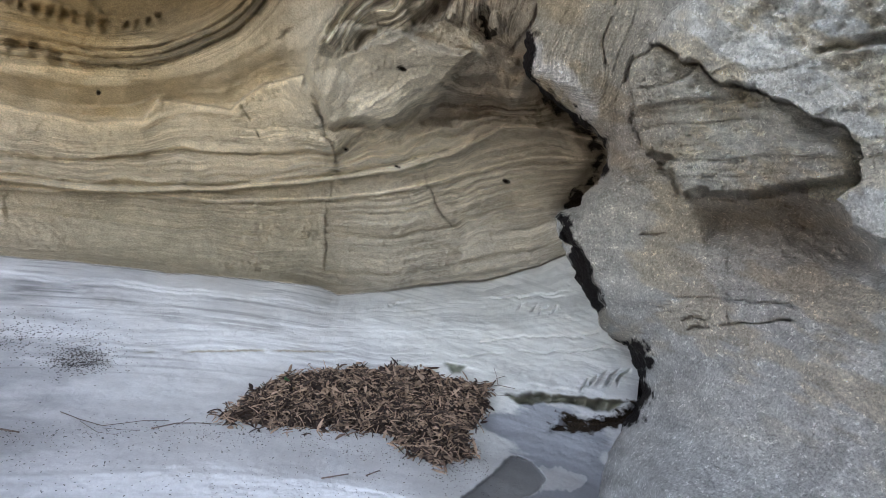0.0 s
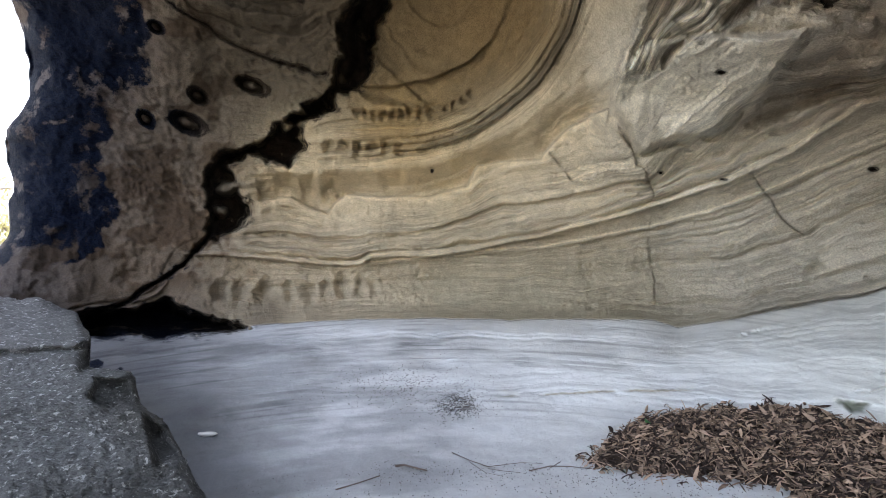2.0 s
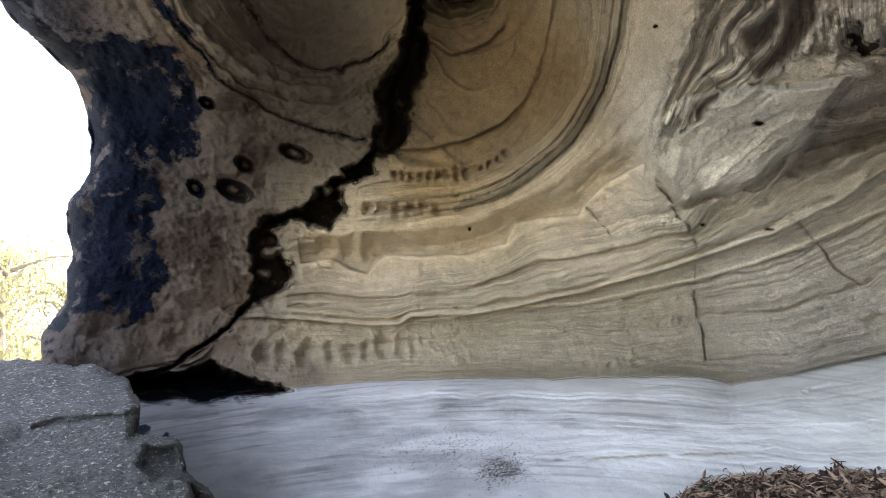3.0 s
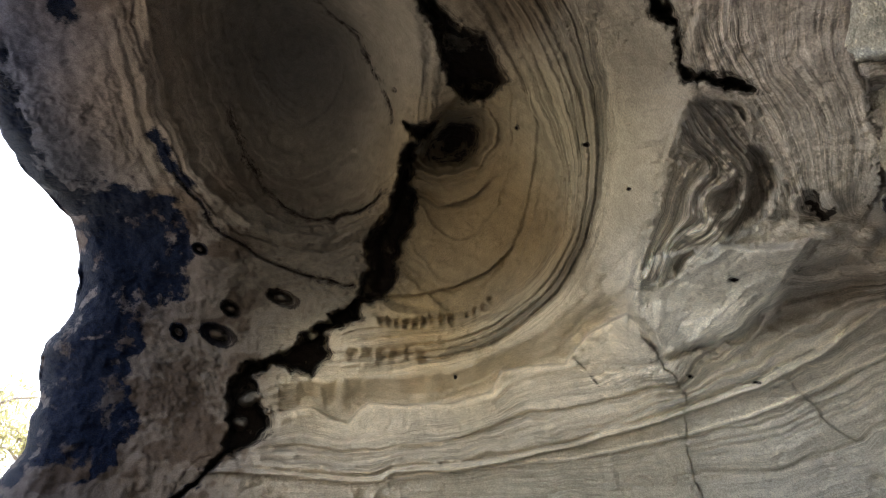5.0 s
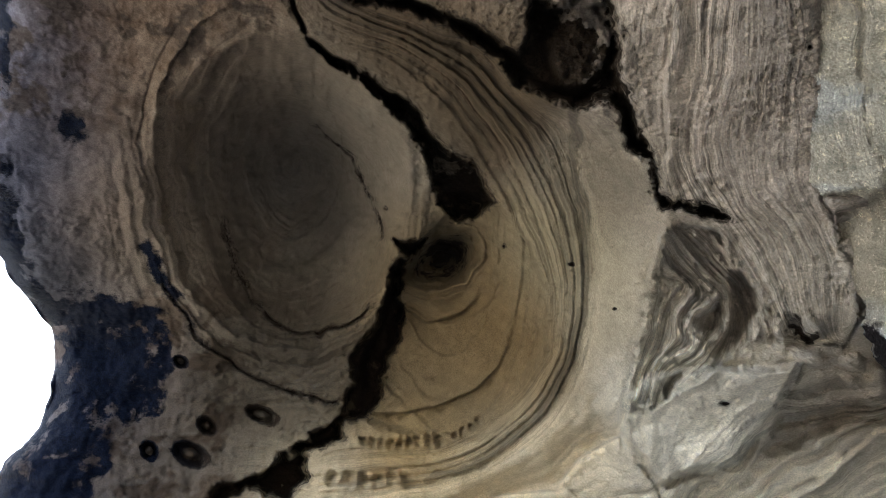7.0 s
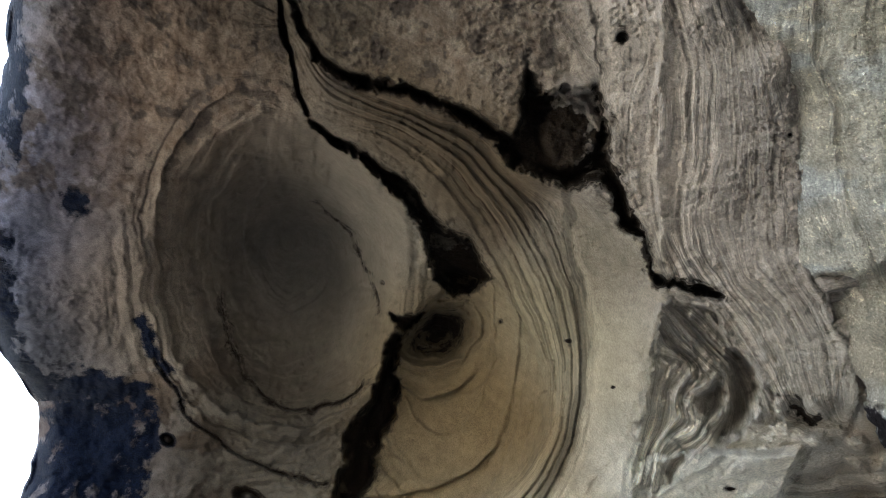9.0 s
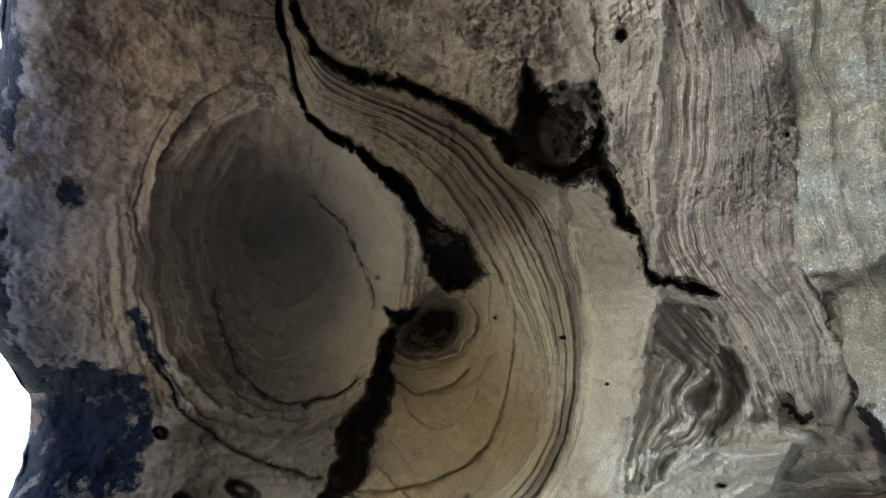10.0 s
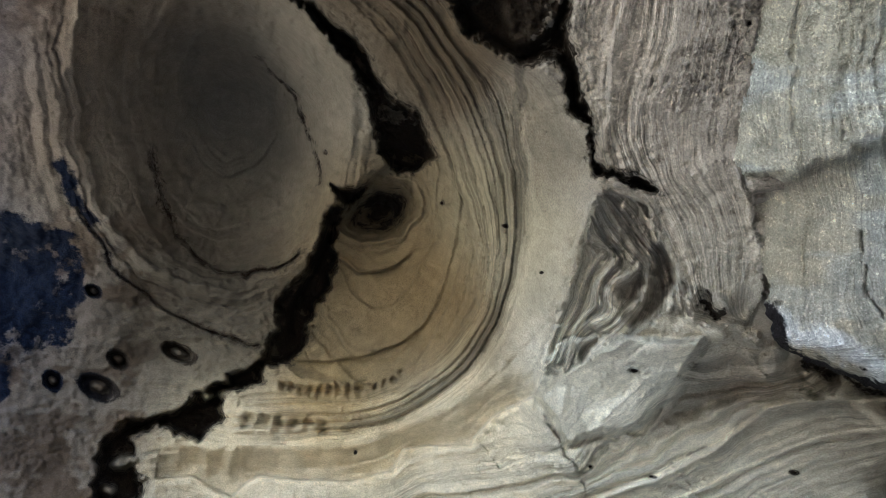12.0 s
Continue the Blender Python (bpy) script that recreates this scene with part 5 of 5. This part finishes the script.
# black-stained free edge, with the shade of the gap painted in
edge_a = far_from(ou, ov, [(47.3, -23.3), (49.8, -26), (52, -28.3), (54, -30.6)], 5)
ofilm_shade = np.minimum(ofilm_shade, edge_a - 1.3)
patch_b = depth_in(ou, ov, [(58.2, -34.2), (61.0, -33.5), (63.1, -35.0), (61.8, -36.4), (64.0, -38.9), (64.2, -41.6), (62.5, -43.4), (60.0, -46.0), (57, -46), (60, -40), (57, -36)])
ofilm_shade = np.minimum(ofilm_shade, patch_b - 0.35 + 1.0 * rough(OU * 0.5, OV * 0.5, 3, 0.6, 91))
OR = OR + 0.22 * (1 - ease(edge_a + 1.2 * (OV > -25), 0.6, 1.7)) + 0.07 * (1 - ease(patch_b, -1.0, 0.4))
# dark stain below the crease, widened to paint its shadow
ofilm_shade = np.minimum(ofilm_shade, far_from(ou, ov, [(36, -6), (38, -10), (43, -11.6), (47.5, -13), (49, -15.5)], 5) - 0.7)
# black speckle along the foot of the striped bulge, with pale washed rock above it
ofilm_shade = np.minimum(ofilm_shade, far_from(ou, ov, [(35.7, -8.9), (38.5, -10.4), (41.6, -11.4), (45, -12.2)], 5) - 0.6 + 2.0 * rough(OU * 0.5, OV * 0.5, 4, 0.65, 92))
wash_o = (1 - ease(far_from(ou, ov, [(35.4, -6.4), (37.9, -7.4), (41.4, -8.2), (45, -10)], 5) + 1.2 * rough(OU * 0.4, OV * 0.25, 4, 0.6, 93), 0.4, 1.6))
otone = otone + (np.array([0.78, 0.77, 0.76], np.float32) - otone) * (0.7 * wash_o)[..., None]
otone = np.where((hol < 0)[..., None], otone * np.array([1.13, 1.14, 1.14], np.float32), np.where((under < 0)[..., None], otone * np.array([1.16, 1.16, 1.14], np.float32), otone))
flake = depth_in(ou, ov, [(70.3, -8.1), (74.1, -5.6), (75.2, -6.3), (75.3, -8.0), (70.7, -9.5)])
otone = np.where((flake < 0)[..., None], np.array([0.72, 0.68, 0.56], np.float32), otone)
# brown rock below the overhang, its shade painted into the tone
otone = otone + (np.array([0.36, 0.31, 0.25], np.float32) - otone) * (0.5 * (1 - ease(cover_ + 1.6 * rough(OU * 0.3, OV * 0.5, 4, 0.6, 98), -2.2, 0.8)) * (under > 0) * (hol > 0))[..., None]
for cu, cv, cs in ((46.7, -23.6, 0.6), (48.0, -25.7, 0.75)):          # pale broken corners
    dc = np.maximum(np.abs(ou - cu - 0.3 * (ov - cv)), np.abs(ov - cv)) - cs
    ofilm_shade = np.where(dc < 0.1, np.maximum(ofilm_shade, 1.2), ofilm_shade)
    otone = np.where((dc < 0)[..., None], np.array([0.78, 0.77, 0.75], np.float32), otone)
OU2, OV2, okeep = snapped(OU, OV, oedge)
tagged(shell("wall_right", OU2, OV2, OR, okeep, {"tone": otone, "strat": np.where(in_fan, fan_beds, OS).astype(np.float32), "lam": (0.15 + 0.35 * top_zone + 0.2 * in_fan).astype(np.float32), "film_shade": ofilm_shade, "blue": np.full(OU.shape, 0.4, np.float32)}, GREY_STONE, 0.7, drop=1.2),
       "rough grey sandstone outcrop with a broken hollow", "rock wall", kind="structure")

# ---------------------------------------------------------------- boulder at the mouth
BU, BV = chart_grid(-75, -24, -78, -26, 0.18)
bu = BU + 0.35 * rough(BU * 0.5, BV * 0.5, 4, 0.6, 101)
bv = BV + 0.35 * rough(BU * 0.5, BV * 0.5, 4, 0.6, 103)
BOULDER = [(-75, -25.5), (-60, -28.0), (-46.5, -30.9), (-40.0, -33.1), (-37.6, -34.8), (-37.1, -38.0), (-38.0, -40.4), (-34.0, -41.8), (-33.7, -45.3), (-31.7, -47.5), (-30.1, -52.4), (-27, -60), (-24, -80), (-80, -80)]
BR = relaxed([([(-75, -26), (-46, -31), (-38, -35)], [3.0, 2.6, 2.2]), ([(-75, -35), (-46, -38), (-37, -38.5)], [2.0, 1.85, 1.8]), ([(-75, -42), (-34, -43)], [1.55, 1.5]),
              ([(-75, -52), (-30, -52)], [1.2, 1.2]), ([(-75, -76), (-24, -76)], [0.8, 0.8])], BU, BV)
bd = depth_in(bu, bv, BOULDER, 12)
bb = 1 - np.clip(-bd / 1.3, 0, 1)
BR = BR + 0.14 * (1 - np.sqrt(1 - np.clip(bb, 0, 0.99) ** 2)) + 0.03 * rough(BU * 0.12, BV * 0.2, 3, 0.5, 105) + 0.012 * rough(BU * 0.9, BV * 0.9, 5, 0.62, 107) + 0.045 * bedded(0.3 * BV + 6 + 0.05 * BU + 0.4 * rough(BU * 0.06, BV * 0.1, 3, 0.5, 108), 0.4, 0.2, 19) * ease(BV, -40, -37)
cleft = far_from(bu, bv, [(-46, -37.6), (-41, -38.2), (-37.5, -38.6)], 4)
BR = BR + 0.05 * (1 - ease(cleft, 0.1, 0.5)) + 0.10 * (1 - ease(depth_in(bu, bv, [(-37.5, -41.4), (-34.4, -42.6), (-33.8, -45.4), (-36.5, -45.8), (-38.5, -44)]), -0.9, 0.15)) + 0.12 * (1 - ease(depth_in(bu, bv, [(-34, -46.2), (-31.9, -48), (-30.4, -52), (-33.5, -52)]), -0.9, 0.15))
btone = blend(bu, bv, [(-45, -33, 3.5, (0.19, 0.186, 0.19)), (-45, -45, 8, (0.112, 0.114, 0.114)), (-33, -46, 2.5, (0.05, 0.047, 0.04)), (-50, -60, 8, (0.09, 0.09, 0.09))])
BU2, BV2, bkeep = snapped(BU, BV, bd)
tagged(shell("boulder", BU2, BV2, BR, bkeep, {"tone": btone, "strat": 0.15 * BV, "lam": np.full(BU.shape, 0.3, np.float32), "film_shade": np.full(BU.shape, 6.0, np.float32)}, BOULDER_STONE, 0.5, drop=9.0),
       "grey lichen-spotted sandstone boulder with stepped edge", "boulder")

# ---------------------------------------------------------------- outside
GROUND = plain_material("bush_soil", (0.20, 0.175, 0.135), (0.34, 0.31, 0.25), 0.8, 0.95, 0.5, 6.0, 25.0)
bm = bmesh.new()
bmesh.ops.create_grid(bm, x_segments=80, y_segments=80, size=400)
for v in bm.verts:
    v.co.z = 0.25 * noise.noise(v.co * 0.05)
me = bpy.data.meshes.new("ground")
bm.to_mesh(me)
bm.free()
me.materials.append(GROUND)
tagged(new("ground", me), "dry sandy bush soil in front of the shelter", "ground", kind="structure")

# the cliff that the shelter is worn into: its outer face
CU, CV = chart_grid(-46, 112, -62, 76, 1.5)
cr = 4.9 + 0.9 * rough(CU * 0.05, CV * 0.05, 4, 0.55, 121) + 0.6 * ease(-CU, 20, 46)
c_edge = np.interp(CV, [b for _, b in LIP], [a for a, _ in LIP]) + 1.5 - CU
ck = c_edge < 0
tagged(shell("cliff", CU, CV, cr.astype(np.float32), ck[:-1, :-1] & ck[1:, :-1] & ck[:-1, 1:] & ck[1:, 1:],
             {"tone": blend(CU, CV, [(20, 0, 60, (0.36, 0.32, 0.27))]), "strat": (0.1 * CV).astype(np.float32), "lam": np.full(CU.shape, 0.4, np.float32), "film_shade": np.full(CU.shape, 6, np.float32)}, GREY_STONE, 0.0),
       "grey-brown sandstone cliff around the shelter", "cliff", kind="structure")


def solid(name, bm, material, parent=None, label="", smooth=True):
    """Links a bmesh as one mesh object."""
    me = bpy.data.meshes.new(name)
    for f in bm.faces:
        f.smooth = smooth
    bm.to_mesh(me)
    bm.free()
    me.materials.append(material)
    ob = new(name, me)
    ob.parent = parent
    return tagged(ob, label) if label else ob


def tube(bm, pts, radii, sides=6):
    """A tapered, closed stick through the points."""
    rings = []
    for k, p in enumerate(pts):
        d = (Vector(pts[min(k + 1, len(pts) - 1)]) - Vector(pts[max(k - 1, 0)])).normalized()
        x = d.cross(Vector((0.3, 0.2, 1))).normalized()
        y = d.cross(x)
        rings.append([bm.verts.new(Vector(p) + (x * math.cos(a) + y * math.sin(a)) * radii[k]) for a in (2 * math.pi * i / sides for i in range(sides))])
    for ra, rb in zip(rings, rings[1:]):
        for i in range(sides):
            bm.faces.new((ra[i], ra[(i + 1) % sides], rb[(i + 1) % sides], rb[i]))
    bm.faces.new(rings[0][::-1])
    bm.faces.new(rings[-1])


# trees outside the mouth
BARK = plain_material("gum_bark", (0.16, 0.13, 0.11), (0.34, 0.30, 0.26), 6.0, 0.9, 0.6)
LEAF = plain_material("gum_leaf", (0.08, 0.085, 0.045), (0.24, 0.22, 0.12), 3.0, 0.55, 0.1, random_tone=0.6)
_lt = LEAF.node_tree
_tr, _ms = _lt.nodes.new("ShaderNodeBsdfTranslucent"), _lt.nodes.new("ShaderNodeMixShader")
_tr.inputs["Color"].default_value = (0.34, 0.32, 0.14, 1)
_ms.inputs[0].default_value = 0.45
_lt.links.new(_lt.nodes["Principled BSDF"].outputs[0], _ms.inputs[1])
_lt.links.new(_tr.outputs[0], _ms.inputs[2])
_lt.links.new(_ms.outputs[0], _lt.nodes["Material Output"].inputs["Surface"])


def gum_tree(x, y, height, seed):
    rng = random.Random(seed)
    root = new("gum_tree")
    root.location = (x, y, 0)
    bm = bmesh.new()
    top = Vector((rng.uniform(-0.4, 0.4), rng.uniform(-0.4, 0.4), height * 0.85))
    trunk = [Vector((0, 0, -0.3)).lerp(top, f) + Vector((rng.uniform(-0.1, 0.1), rng.uniform(-0.1, 0.1), 0)) * (f > 0) for f in (0, 0.2, 0.4, 0.6, 0.8, 1)]
    tube(bm, trunk, [0.13, 0.11, 0.09, 0.07, 0.05, 0.02], 8)
    tips = []
    for k in range(16):
        f = rng.uniform(0.15, 0.95)
        start = trunk[int(f * 5)].lerp(trunk[min(int(f * 5) + 1, 5)], (f * 5) % 1)
        a, reach = rng.uniform(0, 6.28), rng.uniform(0.5, 1.5) * height / 5
        end = start + Vector((math.cos(a) * reach, math.sin(a) * reach, rng.uniform(0.1, 0.9) * reach))
        mid_ = start.lerp(end, 0.5) + Vector((0, 0, 0.12))
        tube(bm, [start, mid_, end], [0.04, 0.025, 0.008], 5)
        tips += [mid_, end, start.lerp(end, 0.75)]
    solid("trunk", bm, BARK, root)
    bm = bmesh.new()
    for tip in tips:
        for _ in range(70):
            c = tip + Vector((rng.gauss(0, 0.26), rng.gauss(0, 0.26), rng.gauss(0, 0.2)))
            m = Euler((rng.uniform(0, 6.3), rng.uniform(0, 6.3), rng.uniform(0, 6.3))).to_matrix()
            l, w = rng.uniform(0.05, 0.10), rng.uniform(0.012, 0.024)
            bm.faces.new([bm.verts.new(c + m @ Vector(q)) for q in ((-l, 0, 0), (0, -w, 0.008), (l, 0, 0), (0, w, 0.008))])
    solid("crown", bm, LEAF, root)
    return tagged(root, "young gum tree with sparse yellow-green leaves", "tree", "gum trees outside the shelter")


for k, (tx, ty, th) in enumerate(((-8.2, 9.4, 3.9), (-10.6, 11.0, 4.4), (-9.0, 8.4, 3.4), (-12.5, 13.0, 4.6), (-11.5, 9.0, 4.2), (-14.5, 12.5, 4.8), (-15.5, 16.5, 5.0), (-9.5, 12.5, 4.0))):
    gum_tree(tx, ty, th, 300 + k)

# ---------------------------------------------------------------- litter on the floor
LITTER = plain_material("dry_litter", (0.026, 0.013, 0.009), (0.44, 0.31, 0.22), 30.0, 0.8, 0.2, random_tone=1.5, top=1.45)
MOULD = plain_material("leaf_mould", (0.014, 0.009, 0.007), (0.05, 0.03, 0.02), 40.0, 0.95, 0.5)
TWIG = plain_material("dry_twig", (0.07, 0.05, 0.04), (0.16, 0.12, 0.10), 40.0, 0.85, 0.4)
GREEN = plain_material("green_leaf", (0.03, 0.10, 0.025), (0.06, 0.17, 0.05), 40.0, 0.5, 0.2)
CRUMB = plain_material("dark_crumbs", (0.03, 0.028, 0.027), (0.14, 0.12, 0.11), 60.0, 0.9, 0.2, random_tone=0.8)
PALE = plain_material("pale_stone", (0.45, 0.44, 0.42), (0.66, 0.65, 0.62), 30.0, 0.9, 0.4)


def leaf_shape(bm, length, width, curl, m, thick=0.0012):
    """A curled dry leaf or bark chip, with thickness."""
    prof = ((-1.0, 0.08), (-0.5, 0.8), (0.1, 1.0), (0.6, 0.65), (1.0, 0.05))
    up, low = [], []
    for f, w in prof:
        z = curl * (1 - f * f)
        for sgn in (-1, 1):
            p = Vector((f * length / 2, sgn * w * width / 2, z - 0.25 * curl * w))
            up.append(bm.verts.new(m @ (p + Vector((0, 0, thick)))))
            low.append(bm.verts.new(m @ (p - Vector((0, 0, thick)))))
    n = len(prof)
    for k in range(n - 1):
        a, b = 2 * k, 2 * k + 2
        bm.faces.new((up[a], up[b], up[b + 1], up[a + 1]))
        bm.faces.new((low[a], low[a + 1], low[b + 1], low[b]))
        bm.faces.new((up[a], low[a], low[b], up[b]))
        bm.faces.new((up[a + 1], up[b + 1], low[b + 1], low[a + 1]))


def chip_mesh(name, length, width, curl):
    bm = bmesh.new()
    leaf_shape(bm, length, width, curl, Matrix.Identity(4))
    me = bpy.data.meshes.new(name)
    bm.to_mesh(me)
    bm.free()
    me.materials.append(LITTER)
    return me


PILE = [(14.4, -54.6), (17.2, -52.1), (19.8, -49.6), (24.1, -48.2), (29.2, -46.9), (35.9, -45.6), (40.3, -46.0), (44.4, -45.2), (44.8, -49.0), (43.5, -51.6), (45.0, -53.5), (41.4, -56.4), (38.2, -55.5),
        (34.2, -53.6), (28.0, -54.0), (21.5, -54.8)]
PU, PV = chart_grid(12, 48, -58, -43, 0.3)
pd = -depth_in(PU, PV, PILE, 9.0) + 0.7 * rough(PU * 0.6, PV * 0.6, 3, 0.6, 95)


def heap(u, v):
    """Height of the heap over the floor."""
    j, i = int((u - 12) / 0.3), int((v + 58) / 0.3)
    if not (0 <= i < pd.shape[0] and 0 <= j < pd.shape[1]):
        return 0.0
    d = float(pd[i, j])
    return 0.068 * (1 - math.exp(-max(d, 0) / 1.6)) * (0.55 if v < -54 else 1.0)


pile = tagged(new("leaf_pile"), "heap of dry brown leaves and bark on pale rock", "leaf pile")
pile.location = on_floor(30, -51)
_pinv = Matrix.Translation(-pile.location)
rng = random.Random(41)
spots = []
while len(spots) < 5200:
    u, v = rng.uniform(13, 47), rng.uniform(-57.5, -44.5)
    j, i = int((u - 12) / 0.3), int((v + 58) / 0.3)
    d = float(pd[i, j])
    if d > 0.0 or (d > -0.9 and rng.random() < 0.16):
        spots.append((u, v))
# mound under the leaves
bm = bmesh.new()
cells = {}
for i in range(0, pd.shape[0]):
    for j in range(0, pd.shape[1]):
        if pd[i, j] > -0.35:
            u, v = float(PU[i, j]), float(PV[i, j])
            p = on_floor(u, v, heap(u, v) * 0.9 - 0.004 + 0.008 * noise.noise(Vector((u * 2, v * 2, 0))))
            cells[i, j] = bm.verts.new(_pinv @ p)
for (i, j), a in list(cells.items()):
    ring_ = [cells.get(k) for k in ((i, j), (i, j + 1), (i + 1, j + 1), (i + 1, j))]
    if all(ring_):
        bm.faces.new(ring_)
solid("mould", bm, MOULD, pile)
KINDS = [("leaf", chip_mesh("leaf", 0.055, 0.013, 0.008)), ("leaf", chip_mesh("leaf", 0.045, 0.014, 0.006)), ("leaf", chip_mesh("leaf", 0.032, 0.014, 0.006)),
         ("bark_chip", chip_mesh("bark_chip", 0.07, 0.010, 0.004)), ("bark_chip", chip_mesh("bark_chip", 0.035, 0.013, 0.003)), ("stick", chip_mesh("stick", 0.11, 0.005, 0.006))]
bm = bmesh.new()
for k, (u, v) in enumerate(spots):
    p = on_floor(u, v, heap(u, v) + rng.uniform(0.0, 0.016))
    turn = Euler((rng.gauss(0, 0.6), rng.gauss(0, 0.5), rng.uniform(0, 6.28))).to_matrix().to_4x4()
    if k < 300:
        kind, me = KINDS[rng.choice((0, 0, 1, 1, 2, 2, 3, 3, 4, 5))]
        ob = new(kind, me)
        ob.parent = pile
        ob.matrix_basis = _pinv @ Matrix.Translation(p + Vector((0, 0, 0.008))) @ turn @ Matrix.Scale(rng.uniform(0.8, 1.25), 4)
    else:
        leaf_shape(bm, rng.uniform(0.015, 0.065), rng.choice((0.002, 0.003, 0.004, 0.006, 0.009, 0.012)), rng.uniform(0, 0.010), _pinv @ Matrix.Translation(p) @ turn)
tagged(solid("leaves", bm, LITTER, pile), kind="stuff")
bm = bmesh.new()
leaf_shape(bm, 0.05, 0.024, 0.008, Matrix.Identity(4))
ob = solid("fresh_leaf", bm, GREEN)
ob.matrix_world = Matrix.Translation(on_floor(21.0, -51.1, heap(21.0, -51.1) + 0.022)) @ pose(0, 0, 0, 35, 10, 60)
tagged(ob, "small fresh green leaf on the brown heap", "leaf")


def crumbs(name, label, spots_, size):
    bm = bmesh.new()
    for u, v in spots_:
        p = on_floor(u, v, 0.002)
        m = Matrix.Translation(p) @ Euler((rng.gauss(0, 0.3), rng.gauss(0, 0.3), rng.uniform(0, 6.3))).to_matrix().to_4x4()
        leaf_shape(bm, rng.uniform(0.4, 1.6) * size, rng.uniform(0.3, 0.7) * size, 0.15 * size, m, 0.12 * size)
    return tagged(solid(name, bm, CRUMB), label, "debris", kind="stuff")


crumbs("dark_debris", "dark crumbs of rotted leaves on the pale rock", [(rng.gauss(0.2, 1.4), rng.gauss(-48.5, 0.7)) for _ in range(620)] + [(rng.gauss(-0.5, 2.2), rng.gauss(-48.2, 1.1)) for _ in range(260)] + [(rng.gauss(-5, 4.5), rng.gauss(-46.2, 1.1)) for _ in range(700)], 0.0058)
crumbs("litter_crumbs", "scattered leaf crumbs and grit over pale rock", [(rng.uniform(-10, 44), -55.6 - 0.004 * (rng.uniform(-10, 44)) + rng.gauss(0, 0.8)) for _ in range(700)]
       + [(rng.uniform(-25, 50), rng.uniform(-68, -55)) for _ in range(1500)] + [(rng.gauss(44, 2.0), rng.gauss(-54.5, 1.2)) for _ in range(300)], 0.0045)


def twig(pts, r, label, forks=()):
    root = new("twig")
    root.location = on_floor(*pts[0])
    inv = Matrix.Translation(-root.location)

    def run(line, thick):
        bm = bmesh.new()
        q = [inv @ on_floor(u, v, thick + 0.001 + (0.006 * abs(math.sin(2.2 * k)) if k else 0)) for k, (u, v) in enumerate(line)]
        tube(bm, q, [thick * (1 - 0.6 * k / len(q)) for k in range(len(q))], 6)
        return bm
    solid("stem", run(pts, r), TWIG, root)
    for f in forks:
        solid("side_shoot", run(f, r * 0.6), TWIG, root)
    return tagged(root, label, "twig", "fallen twigs")


twig([(-7.1, -55.2), (-6.2, -55.3), (-5.2, -55.6), (-3.6, -55.9)], 0.0045, "short brown stick on the pale rock shelf")
twig([(-0.6, -53.8), (1.3, -54.8), (3.4, -55.5), (7.1, -54.8), (9.6, -54.8)], 0.0016, "thin forked dry twig on the pale rock", ([(1.3, -54.8), (3.0, -56.1), (5.0, -56.5)], [(3.4, -55.5), (5.2, -55.9), (7, -56.0)]))
twig([(43.6, -45.6), (44.8, -44.9), (45.8, -44.4), (47.9, -44.1)], 0.002, "dark forked twig beside the leaf heap", ([(45.8, -44.4), (45.3, -43.4), (44.6, -42.4)], [(45.3, -43.5), (46.3, -43.0)], [(44.8, -44.9), (46, -45.6), (47.6, -45.2)]))
twig([(27.8, -59.9), (29.5, -59.6), (30.9, -59.2)], 0.0025, "small bent stick on the pale rock")
twig([(8.0, -55.6), (10.4, -55.1), (12.6, -55.0), (15, -54.9)], 0.0022, "brittle dry stick lying by the leaf heap", ([(10.4, -55.1), (11.6, -54.5)],))
twig([(-14, -57.2), (-11.5, -56.9), (-9, -56.3)], 0.0025, "hair-thin dry twig on the pale rock")
twig([(33, -58.8), (34.5, -58.1)], 0.002, "sliver of dry bark on the rock")
bm = bmesh.new()
bmesh.ops.create_icosphere(bm, subdivisions=2, radius=1)
for v in bm.verts:
    v.co = Vector((v.co.x * 0.035, v.co.y * 0.014, v.co.z * 0.008)) * (1 + 0.3 * noise.noise(v.co * 2))
ob = solid("stone_flake", bm, PALE)
ob.matrix_world = Matrix.Translation(on_floor(-27.0, -49.5, 0.006))
tagged(ob, "thin pale flake of sandstone on the floor", "stone")
